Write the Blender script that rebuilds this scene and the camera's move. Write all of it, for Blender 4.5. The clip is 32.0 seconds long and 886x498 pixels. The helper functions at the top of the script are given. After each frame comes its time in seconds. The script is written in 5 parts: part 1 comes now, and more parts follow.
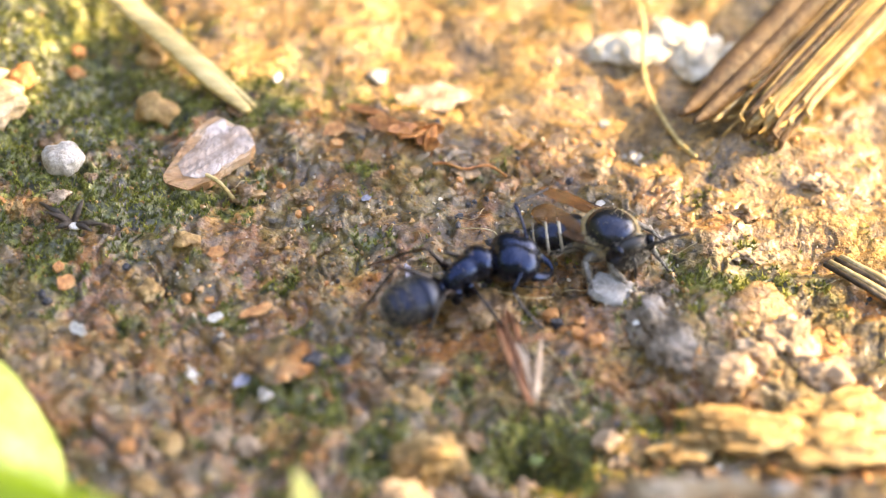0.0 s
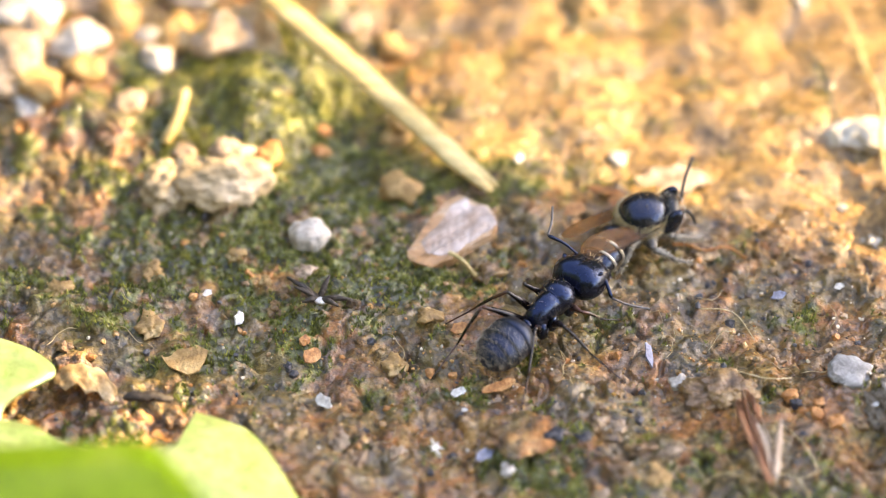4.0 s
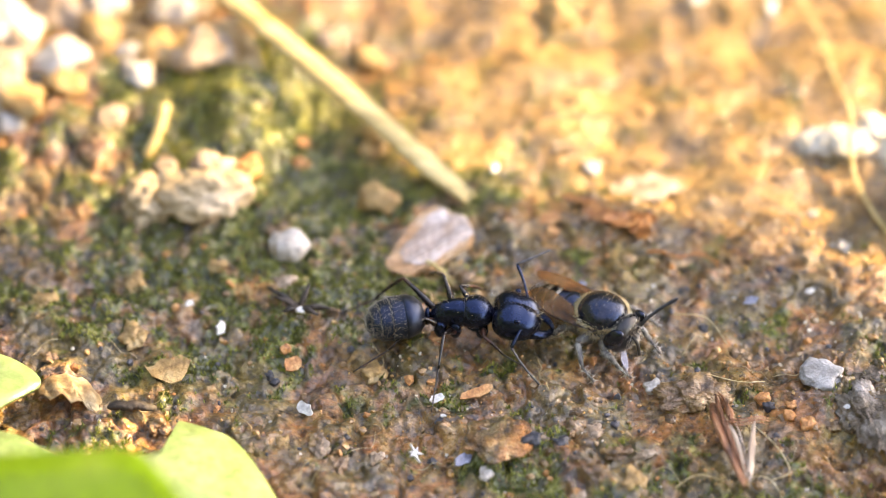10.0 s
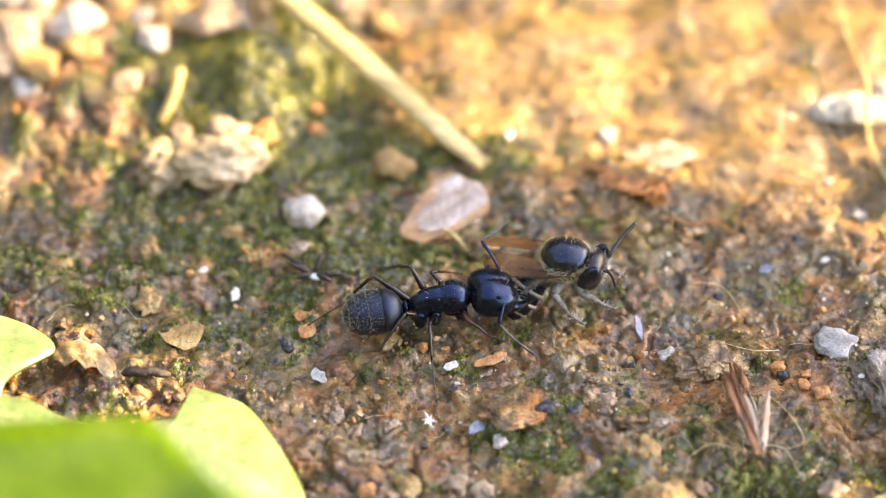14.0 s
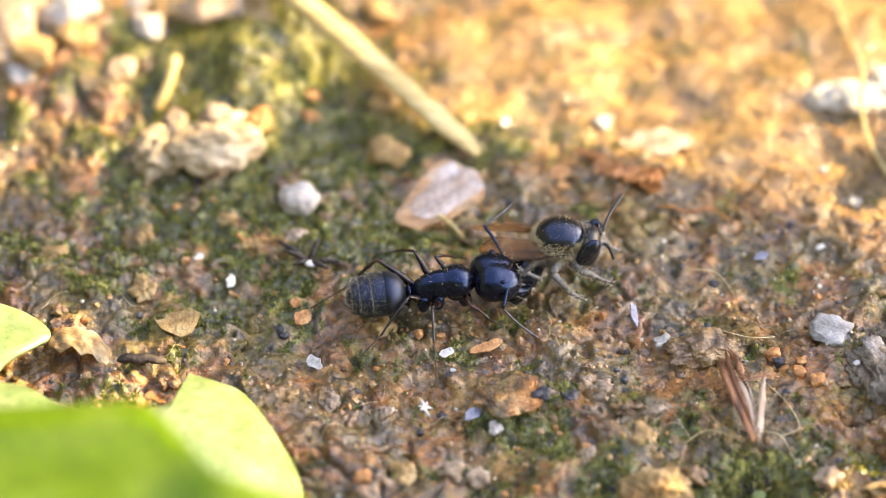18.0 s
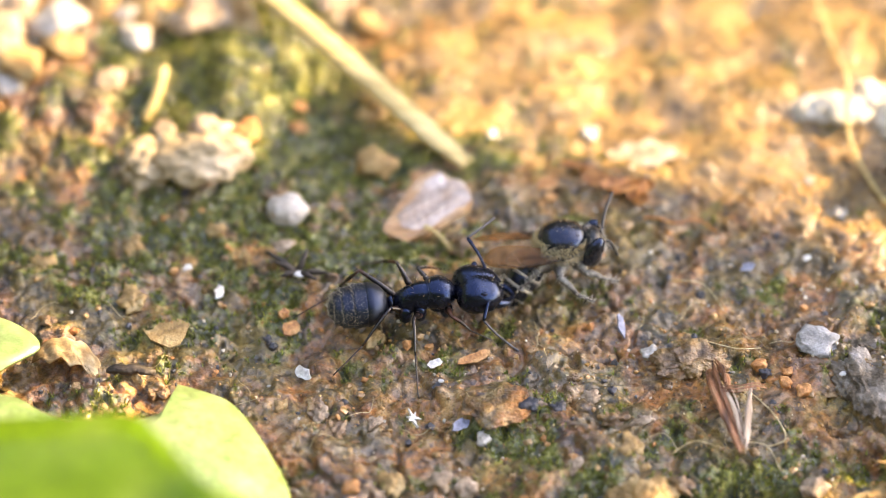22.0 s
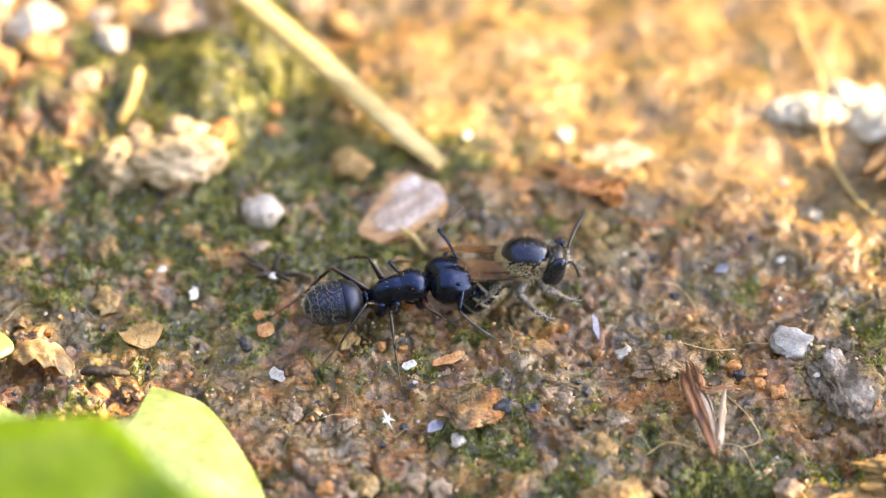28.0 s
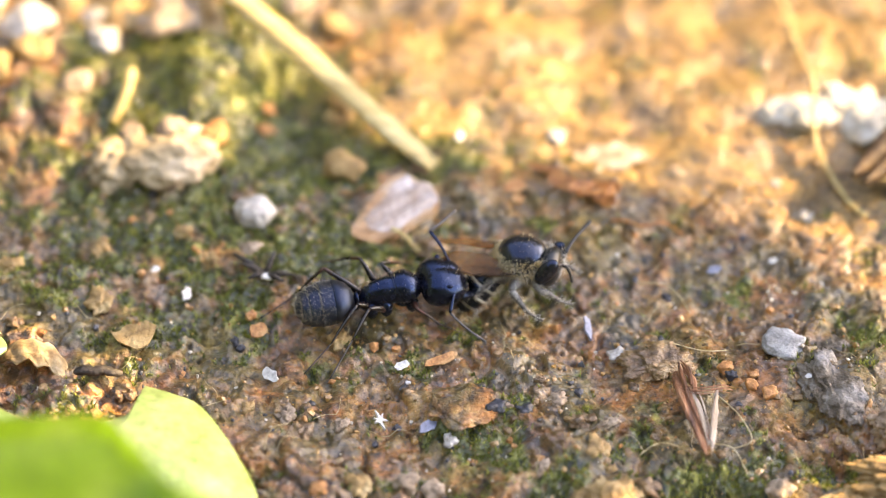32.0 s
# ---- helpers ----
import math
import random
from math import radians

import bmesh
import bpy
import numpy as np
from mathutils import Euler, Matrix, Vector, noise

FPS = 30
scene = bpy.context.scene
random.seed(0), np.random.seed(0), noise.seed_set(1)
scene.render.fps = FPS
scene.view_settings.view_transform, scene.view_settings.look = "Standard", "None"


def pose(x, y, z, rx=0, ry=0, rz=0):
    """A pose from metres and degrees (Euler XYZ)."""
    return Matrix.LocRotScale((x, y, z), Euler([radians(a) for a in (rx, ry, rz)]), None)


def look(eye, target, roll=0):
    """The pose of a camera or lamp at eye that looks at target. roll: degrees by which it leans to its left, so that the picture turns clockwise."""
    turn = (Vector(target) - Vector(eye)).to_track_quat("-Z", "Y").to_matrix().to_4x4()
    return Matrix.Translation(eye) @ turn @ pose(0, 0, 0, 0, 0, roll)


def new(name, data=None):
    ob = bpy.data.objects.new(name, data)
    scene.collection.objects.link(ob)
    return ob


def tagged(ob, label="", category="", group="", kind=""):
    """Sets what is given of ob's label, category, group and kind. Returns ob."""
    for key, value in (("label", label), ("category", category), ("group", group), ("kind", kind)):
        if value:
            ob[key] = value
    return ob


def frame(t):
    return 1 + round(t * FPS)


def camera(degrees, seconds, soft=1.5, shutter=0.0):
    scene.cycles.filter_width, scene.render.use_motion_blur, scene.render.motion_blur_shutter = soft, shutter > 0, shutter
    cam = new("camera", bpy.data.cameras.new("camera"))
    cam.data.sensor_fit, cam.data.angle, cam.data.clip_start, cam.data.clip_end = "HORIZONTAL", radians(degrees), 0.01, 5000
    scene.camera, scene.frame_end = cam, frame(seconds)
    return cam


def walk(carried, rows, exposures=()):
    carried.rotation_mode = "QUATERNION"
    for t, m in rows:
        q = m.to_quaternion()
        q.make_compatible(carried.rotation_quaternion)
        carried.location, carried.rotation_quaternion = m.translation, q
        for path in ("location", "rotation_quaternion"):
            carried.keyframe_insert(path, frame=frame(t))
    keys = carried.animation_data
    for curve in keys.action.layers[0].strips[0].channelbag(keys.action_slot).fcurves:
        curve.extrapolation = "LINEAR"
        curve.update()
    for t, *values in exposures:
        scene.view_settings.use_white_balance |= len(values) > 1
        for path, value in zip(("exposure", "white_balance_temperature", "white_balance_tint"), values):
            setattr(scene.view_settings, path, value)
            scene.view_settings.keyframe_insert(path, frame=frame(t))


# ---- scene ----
MM = 0.001
cam = camera(17.0, 32.0, soft=0.6, shutter=0.3)
cam.data.dof.use_dof = True
cam.data.dof.focus_distance = 0.1758
cam.data.dof.aperture_fstop = 16.5
ROWS = [
    (0, 0.00368, -0.12544, 0.12591, -4.837, -46.14, 2.874),
    (0.5, 0.00297, -0.12606, 0.126, -5.077, -46.507, 2.955),
    (1, 0.00332, -0.12617, 0.12592, -4.617, -47.412, 2.506),
    (1.5, 0.00195, -0.1247, 0.12679, -3.118, -46.845, 1.982),
    (2, 0.00249, -0.12513, 0.12604, -2.611, -46.056, 1.731),
    (2.5, 0.0019, -0.12471, 0.12611, -2.83, -45.991, 1.949),
    (3, 0.00076, -0.12496, 0.12714, -1.483, -45.668, 1.288),
    (3.5, 0.00057, -0.12666, 0.12684, 0.471, -44.445, -0.077),
    (5.5, 8e-05, -0.12844, 0.12878, 0.016, -44.451, 0.143),
    (6, -5e-05, -0.12816, 0.12918, -0.124, -45.049, 0.111),
    (6.5, 0.00016, -0.1285, 0.12837, -0.244, -45.057, 0.198),
    (7, 0.0005, -0.1282, 0.12817, -0.773, -45.466, 0.475),
    (7.5, 0.00031, -0.12809, 0.12804, -1.083, -45.76, 0.719),
    (8, 0.00039, -0.12783, 0.12815, -1.051, -46.021, 0.751),
    (8.5, 0.00035, -0.12842, 0.12862, -1.027, -46.019, 0.72),
    (9, -0.00016, -0.12978, 0.12995, -0.872, -44.684, 0.85),
    (9.5, -0.00039, -0.13062, 0.13126, -0.469, -44.353, 0.465),
    (10, 0.00069, -0.13008, 0.12896, -0.106, -44.181, -0.2),
    (10.5, 0.00038, -0.12916, 0.12903, -0.463, -44.906, 0.047),
    (11, -0.00011, -0.12953, 0.129, -0.609, -44.811, 0.398),
    (11.5, -0.00028, -0.12934, 0.12909, -0.516, -44.932, 0.307),
    (12, -6e-05, -0.12921, 0.12966, -0.13, -45.042, 0.052),
    (12.5, 5e-05, -0.12961, 0.12972, -0.002, -44.828, -0.068),
    (13, -0.00015, -0.1296, 0.12934, -0.104, -44.783, 0.014),
    (13.5, 0.00063, -0.12947, 0.12922, 0.243, -44.967, -0.236),
    (15.5, 9e-05, -0.1295, 0.13001, 0.108, -45.078, -0.079),
    (16, 0.0003, -0.13028, 0.13006, 0.065, -44.719, -0.095),
    (16.5, -0.00029, -0.13012, 0.12963, -0.294, -44.742, 0.211),
    (17, 2e-05, -0.12969, 0.12931, -0.231, -44.997, 0.114),
    (17.5, -0.00014, -0.12962, 0.1292, -0.307, -45.169, 0.227),
    (18, 0.0003, -0.12977, 0.12901, -0.002, -45.149, -0.034),
    (18.5, -0, -0.1296, 0.1298, 0.063, -45.273, -0.042),
    (19, -0, -0.13011, 0.13011, -0, -45, 0),
    (19.5, 0.00024, -0.13033, 0.12992, 0.087, -44.793, -0.089),
    (20, -0.00012, -0.12979, 0.12949, -0.215, -45.05, 0.075),
    (20.5, -6e-05, -0.12947, 0.12917, -0.339, -45.305, 0.205),
    (21, 0, -0.12955, 0.12911, -0.243, -45.376, 0.175),
    (21.5, 0.0002, -0.12949, 0.12965, -0.176, -45.38, 0.161),
    (22, -0.00022, -0.12997, 0.12982, -0.566, -45.068, 0.404),
    (22.5, 0.00014, -0.13024, 0.13, -0.58, -44.786, 0.33),
    (23, 0.00013, -0.13062, 0.13, -0.821, -44.57, 0.479),
    (23.5, 9e-05, -0.13048, 0.12977, -1.013, -44.56, 0.668),
    (24, -0.0002, -0.13027, 0.12962, -1.205, -44.76, 0.819),
    (24.5, 0.00025, -0.12987, 0.12928, -0.952, -45.049, 0.631),
    (25, 0.00014, -0.12973, 0.12926, -0.932, -45.191, 0.681),
    (25.5, -0.00053, -0.12976, 0.12933, -1.172, -45.185, 0.913),
    (27.5, -6e-05, -0.13001, 0.12951, -1.06, -44.954, 0.746),
    (28, 0.00027, -0.1301, 0.12974, -1.042, -44.987, 0.732),
    (28.5, -0.00017, -0.13039, 0.12981, -1.274, -44.86, 0.93),
    (29, 0.00012, -0.13042, 0.13004, -1.137, -44.741, 0.812),
    (29.5, -8e-05, -0.13087, 0.12957, -1.273, -44.467, 0.885),
    (30, 0.0001, -0.13045, 0.13001, -1.198, -44.608, 0.891),
    (30.5, -0.00012, -0.13024, 0.12999, -1.366, -44.748, 0.969),
    (31, -0.00023, -0.13032, 0.12924, -1.506, -44.732, 1.103),
    (31.5, -4e-05, -0.12986, 0.12996, -1.396, -45.105, 1.06),
    (32, -0.00023, -0.13035, 0.12988, -1.463, -44.946, 1.125),
]
walk(cam, [(t, pose(x, y, z, 90 + pitch, 0, yaw) @ pose(0, 0, 0, 0, 0, roll)) for t, x, y, z, yaw, pitch, roll in ROWS], [(0, 2.36, 10000, 23), (32, 2.36, 10000, 23)])

# ---- sky and sun: a low warm sun from the right and a little behind ----
SUN_TURN, SUN_RISE = 20.0, 31.0
SUN_WAY = Vector((math.cos(radians(SUN_TURN)) * math.cos(radians(SUN_RISE)), math.sin(radians(SUN_TURN)) * math.cos(radians(SUN_RISE)), math.sin(radians(SUN_RISE))))
world = bpy.data.worlds.new("world")
scene.world = world
world.use_nodes = True
sky = world.node_tree.nodes.new("ShaderNodeTexSky")
sky.sky_type, sky.sun_disc = "NISHITA", False
sky.ozone_density, sky.dust_density = 1.8, 0.5
sky.sun_elevation, sky.sun_rotation = radians(SUN_RISE), radians(90 - SUN_TURN)
world.node_tree.links.new(sky.outputs[0], world.node_tree.nodes["Background"].inputs[0])
world.node_tree.nodes["Background"].inputs[1].default_value = 0.285
sun = new("sun", bpy.data.lights.new("sun", "SUN"))
sun.data.energy, sun.data.angle, sun.data.color = 3.15, radians(0.53), (1.0, 0.9, 0.52)
sun.matrix_world = look(SUN_WAY, (0, 0, 0))


# ---- materials ----
def material(name, colours, scale=900.0, detail=6.0, rough=0.7, bump=0.3, fine=4000.0, vary=0.0, island=False, translucent=0.0, metal=0.0, coat=0.0, tint=None, mask="", masked=(), depth=0.0002, stretch=(1, 1, 1)):
    """A surface of several colours blended by noise at two scales, with relief; vary: change of tone from piece to piece; mask: an attribute that leads to other colours."""
    m = bpy.data.materials.new(name)
    m.use_nodes = True
    nodes, links = m.node_tree.nodes, m.node_tree.links
    bsdf = nodes["Principled BSDF"]
    where = nodes.new("ShaderNodeTexCoord")
    maps = nodes.new("ShaderNodeMapping")
    maps.inputs["Scale"].default_value = stretch
    links.new(where.outputs["Object"], maps.inputs["Vector"])

    def grain(size, octaves, rough_by=0.6):
        n = nodes.new("ShaderNodeTexNoise")
        n.inputs["Scale"].default_value, n.inputs["Detail"].default_value, n.inputs["Roughness"].default_value = size, octaves, rough_by
        links.new(maps.outputs["Vector"], n.inputs["Vector"])
        return n.outputs["Fac"]

    def ramp(fac, cols, lo=0.3, hi=0.7):
        r = nodes.new("ShaderNodeValToRGB")
        while len(r.color_ramp.elements) < len(cols):
            r.color_ramp.elements.new(0.5)
        for i, (e, c) in enumerate(zip(r.color_ramp.elements, cols)):
            e.position, e.color = lo + (hi - lo) * i / max(1, len(cols) - 1), (*c, 1)
        links.new(fac, r.inputs["Fac"])
        return r.outputs["Color"]

    def mix(fac, a, b, kind="MIX"):
        x = nodes.new("ShaderNodeMix")
        x.data_type, x.blend_type = "RGBA", kind
        if isinstance(fac, float):
            x.inputs[0].default_value = fac
        else:
            links.new(fac, x.inputs[0])
        links.new(a, x.inputs[6])
        links.new(b, x.inputs[7])
        return x.outputs[2]

    coarse, small = grain(scale, detail), grain(fine, 4.0)
    colour = ramp(coarse, colours)
    if mask:
        a = nodes.new("ShaderNodeAttribute")
        a.attribute_name = mask
        colour = mix(a.outputs["Fac"], colour, ramp(grain(scale * 2.3, detail), masked))
    speck = ramp(small, ((0.62, 0.62, 0.62), (1.0, 1.0, 1.0), (1.3, 1.3, 1.3)), 0.3, 0.72)
    colour = mix(0.75, colour, speck, "MULTIPLY")
    if vary:
        src = nodes.new("ShaderNodeNewGeometry") if island else nodes.new("ShaderNodeObjectInfo")
        fac = src.outputs["Random Per Island"] if island else src.outputs["Random"]
        tone = ramp(fac, ((1 - vary,) * 3, (1 + vary * 0.6, 1 + vary * 0.5, 1 + vary * 0.3)), 0.0, 1.0)
        colour = mix(1.0, colour, tone, "MULTIPLY")
    links.new(colour, bsdf.inputs["Base Color"])
    r = nodes.new("ShaderNodeMapRange")
    r.inputs["To Min"].default_value, r.inputs["To Max"].default_value = max(0.05, rough - 0.15), min(1.0, rough + 0.15)
    links.new(coarse, r.inputs["Value"])
    links.new(r.outputs["Result"], bsdf.inputs["Roughness"])
    bsdf.inputs["Metallic"].default_value = metal
    bsdf.inputs["Coat Weight"].default_value = coat
    if tint:
        bsdf.inputs["Specular Tint"].default_value, bsdf.inputs["Specular IOR Level"].default_value = (*tint, 1), 0.62
    if bump:
        b = nodes.new("ShaderNodeBump")
        b.inputs["Strength"].default_value, b.inputs["Distance"].default_value = bump, depth
        links.new(small, b.inputs["Height"])
        links.new(b.outputs["Normal"], bsdf.inputs["Normal"])
    if translucent:
        tr = nodes.new("ShaderNodeBsdfTranslucent")
        links.new(colour, tr.inputs["Color"])
        ms = nodes.new("ShaderNodeMixShader")
        ms.inputs[0].default_value = translucent
        links.new(bsdf.outputs[0], ms.inputs[1])
        links.new(tr.outputs[0], ms.inputs[2])
        links.new(ms.outputs[0], nodes["Material Output"].inputs["Surface"])
    return m


def soil_material():
    """Damp ochre soil with rusty, grey and dark patches, and moss where the ground carries it."""
    m = bpy.data.materials.new("soil")
    m.use_nodes = True
    nodes, links = m.node_tree.nodes, m.node_tree.links
    bsdf = nodes["Principled BSDF"]
    where = nodes.new("ShaderNodeTexCoord")

    def grain(size, octaves, rough_by=0.62, shift=0.0):
        maps = nodes.new("ShaderNodeMapping")
        maps.inputs["Location"].default_value = (shift, shift * 0.7, shift * 0.3)
        links.new(where.outputs["Object"], maps.inputs["Vector"])
        n = nodes.new("ShaderNodeTexNoise")
        n.inputs["Scale"].default_value, n.inputs["Detail"].default_value, n.inputs["Roughness"].default_value = size, octaves, rough_by
        links.new(maps.outputs["Vector"], n.inputs["Vector"])
        return n.outputs["Fac"]

    def ramp(fac, stops):
        r = nodes.new("ShaderNodeValToRGB")
        while len(r.color_ramp.elements) < len(stops):
            r.color_ramp.elements.new(0.5)
        for e, (p, c) in zip(r.color_ramp.elements, stops):
            e.position, e.color = p, (*(c if isinstance(c, tuple) else (c, c, c)), 1)
        links.new(fac, r.inputs["Fac"])
        return r.outputs["Color"]

    def mix(fac, a, b, kind="MIX"):
        x = nodes.new("ShaderNodeMix")
        x.data_type, x.blend_type = "RGBA", kind
        if isinstance(fac, float):
            x.inputs[0].default_value = fac
        else:
            links.new(fac, x.inputs[0])
        links.new(a, x.inputs[6])
        links.new(b, x.inputs[7])
        return x.outputs[2]

    base = ramp(grain(300, 7, 0.58), ((0.36, (0.071, 0.027, 0.009)), (0.46, (0.257, 0.104, 0.028)), (0.55, (0.389, 0.189, 0.053)), (0.67, (0.522, 0.324, 0.147))))
    rust = ramp(grain(800, 5, shift=0.4), ((0.35, (0.285, 0.099, 0.028)), (0.65, (0.475, 0.18, 0.051))))
    base = mix(ramp(grain(360, 5, shift=0.9), ((0.48, 0.0), (0.56, 0.85))), base, rust)
    grey = ramp(grain(900, 6, shift=0.2), ((0.36, (0.18, 0.115, 0.075)), (0.6, (0.418, 0.29, 0.19))))
    clay = nodes.new("ShaderNodeAttribute")
    clay.attribute_name = "clay"
    patch = ramp(grain(330, 6, shift=1.7), ((0.55, 0.0), (0.61, 0.5)))
    plain = nodes.new("ShaderNodeMath")
    plain.operation, plain.use_clamp = "SUBTRACT", True
    links.new(patch, plain.inputs[0])
    links.new(clay.outputs["Fac"], plain.inputs[1])
    base = mix(plain.outputs[0], base, grey)
    film = ramp(grain(500, 6, shift=2.2), ((0.3, (0.057, 0.045, 0.011)), (0.7, (0.237, 0.176, 0.046))))
    base = mix(ramp(grain(200, 8, shift=2.9), ((0.45, 0.0), (0.55, 0.8))), base, film)
    # yellow tone put into the colour where the ground behind is sunlit
    yellow = ramp(grain(240, 7, shift=7.7), ((0.3, (0.19, 0.115, 0.03)), (0.5, (0.361, 0.194, 0.063)), (0.7, (0.456, 0.279, 0.11))))
    base = mix(clay.outputs["Fac"], base, yellow)
    green = ramp(grain(800, 6, shift=1.1), ((0.34, (0.016, 0.024, 0.008)), (0.5, (0.12, 0.135, 0.028)), (0.68, (0.42, 0.39, 0.1))))
    share = nodes.new("ShaderNodeAttribute")
    share.attribute_name = "moss"
    base = mix(share.outputs["Fac"], base, green)
    soaked = ramp(grain(230, 5, shift=4.4), ((0.4, 1.0), (0.56, 0.66)))
    base = mix(1.0, base, soaked, "MULTIPLY")
    mottle = ramp(grain(650, 4, 0.5, shift=8.3), ((0.36, 0.3), (0.5, 1.0), (0.64, 1.3)))
    base = mix(0.75, base, mottle, "MULTIPLY")
    speck = ramp(grain(2200, 4, 0.5), ((0.36, 0.1), (0.47, 0.95), (0.66, 1.35)))
    base = mix(0.72, base, speck, "MULTIPLY")
    dust = ramp(grain(6000, 3, shift=5.1), ((0.34, 0.4), (0.5, 1.0), (0.68, 1.35)))
    base = mix(0.42, base, dust, "MULTIPLY")
    links.new(base, bsdf.inputs["Base Color"])
    damp = nodes.new("ShaderNodeMapRange")
    damp.inputs["To Min"].default_value, damp.inputs["To Max"].default_value = 0.1, 0.7
    links.new(grain(420, 6, shift=3.3), damp.inputs["Value"])
    links.new(damp.outputs["Result"], bsdf.inputs["Roughness"])
    b1, b2 = nodes.new("ShaderNodeBump"), nodes.new("ShaderNodeBump")
    b1.inputs["Strength"].default_value, b1.inputs["Distance"].default_value = 1.0, 0.00045
    b2.inputs["Strength"].default_value, b2.inputs["Distance"].default_value = 1.0, 0.00015
    links.new(grain(900, 5, 0.55), b1.inputs["Height"])
    links.new(grain(3600, 4), b2.inputs["Height"])
    links.new(b1.outputs["Normal"], b2.inputs["Normal"])
    links.new(b2.outputs["Normal"], bsdf.inputs["Normal"])
    wet = ramp(grain(230, 5, shift=4.4), ((0.38, 0.05), (0.54, 1.0)))
    links.new(wet, bsdf.inputs["Coat Weight"])
    bsdf.inputs["Coat Roughness"].default_value = 0.12
    b3 = nodes.new("ShaderNodeBump")
    b3.inputs["Strength"].default_value, b3.inputs["Distance"].default_value = 0.6, 0.0004
    links.new(grain(1500, 4, shift=6.0), b3.inputs["Height"])
    links.new(b3.outputs["Normal"], bsdf.inputs["Coat Normal"])
    return m


SOIL = soil_material()
GRAIN = material("soil_crumbs", ((0.16, 0.075, 0.025), (0.38, 0.2, 0.06), (0.55, 0.36, 0.16)), 1500, 5, 0.3, 0.5, 6000, vary=0.55, island=True, coat=0.8)
GRIT = material("pale_grit", ((0.4, 0.33, 0.25), (0.6, 0.53, 0.43), (0.75, 0.7, 0.62)), 1500, 5, 0.5, 0.4, 6000, vary=0.35, island=True)
MOSS = material("moss", ((0.035, 0.055, 0.01), (0.18, 0.21, 0.035), (0.46, 0.44, 0.11)), 900, 5, 0.6, 0.2, 5000, vary=0.6, island=True, translucent=0.25)
WHITE_STONE = material("white_stone", ((0.24, 0.19, 0.14), (0.46, 0.42, 0.38), (0.62, 0.58, 0.55)), 700, 6, 0.5, 0.6, 5000)
GREY_STONE = material("grey_stone", ((0.16, 0.145, 0.13), (0.29, 0.28, 0.27), (0.42, 0.41, 0.41)), 900, 6, 0.45, 0.6, 5000)
CLOD = material("soil_clod", ((0.035, 0.018, 0.01), (0.17, 0.09, 0.04), (0.33, 0.19, 0.08), (0.44, 0.31, 0.18)), 520, 9, 0.38, 1.0, 2600, depth=0.0004, coat=0.5)
GREY_CLOD = material("grey_brown_stone", ((0.025, 0.018, 0.012), (0.12, 0.085, 0.055), (0.24, 0.2, 0.165), (0.34, 0.31, 0.3)), 420, 9, 0.45, 1.0, 1800, depth=0.0006)
ROCK = material("rough_rock", ((0.04, 0.03, 0.015), (0.22, 0.13, 0.05), (0.36, 0.29, 0.2), (0.5, 0.46, 0.42)), 300, 9, 0.6, 1.0, 2000, depth=0.0006)
OCHRE_LUMP = material("ochre_earth_lump", ((0.16, 0.08, 0.025), (0.35, 0.21, 0.08), (0.52, 0.38, 0.2)), 500, 8, 0.6, 0.8, 3000)
PINK_LUMP = material("pale_earth_lump", ((0.14, 0.085, 0.05), (0.34, 0.24, 0.165), (0.52, 0.41, 0.32)), 900, 8, 0.7, 0.8, 3500)
ORANGE = material("orange_grain", ((0.3, 0.11, 0.035), (0.5, 0.21, 0.07), (0.6, 0.34, 0.15)), 1500, 5, 0.55, 0.5, 6000)
BLACK_STONE = material("black_pebble", ((0.015, 0.015, 0.02), (0.04, 0.04, 0.05), (0.09, 0.09, 0.1)), 1500, 5, 0.4, 0.5, 6000)
WOOD = material("weathered_wood", ((0.26, 0.11, 0.04), (0.47, 0.27, 0.14), (0.6, 0.46, 0.35)), 420, 7, 0.4, 1.0, 2200, stretch=(0.45, 1.3, 1.3))
GREY_WOOD = material("grey_top_wood", ((0.3, 0.19, 0.13), (0.42, 0.33, 0.29), (0.56, 0.5, 0.49)), 500, 7, 0.35, 1.0, 2200, stretch=(1.2, 0.8, 1.2))
RED_WOOD = material("reddish_bark", ((0.05, 0.018, 0.008), (0.27, 0.1, 0.042), (0.47, 0.25, 0.14)), 900, 7, 0.5, 1.0, 2200, stretch=(1.6, 0.2, 1.6))
STRAND = material("pale_bark_strand", ((0.2, 0.12, 0.08), (0.45, 0.34, 0.26), (0.62, 0.53, 0.44)), 900, 7, 0.5, 1.0, 2200, stretch=(1.6, 0.2, 1.6))
LITTER = material("leaf_litter", ((0.14, 0.045, 0.015), (0.4, 0.14, 0.035), (0.6, 0.28, 0.09)), 900, 6, 0.5, 0.6, 3000)
STRAW = material("dry_straw", ((0.36, 0.24, 0.08), (0.52, 0.38, 0.16), (0.64, 0.51, 0.26)), 500, 6, 0.45, 0.5, 2200, stretch=(0.1, 2, 2))
FIBRE = material("dry_fibre", ((0.26, 0.17, 0.07), (0.44, 0.33, 0.17), (0.58, 0.48, 0.3)), 900, 5, 0.6, 0.3, 4000)
DARK_TWIG = material("dark_twig", ((0.006, 0.005, 0.004), (0.03, 0.02, 0.014), (0.11, 0.085, 0.065)), 900, 6, 0.6, 0.6, 4000)
CRUST = material("white_crust", ((0.38, 0.33, 0.26), (0.54, 0.5, 0.43), (0.68, 0.65, 0.58)), 900, 6, 0.6, 0.6, 4000)
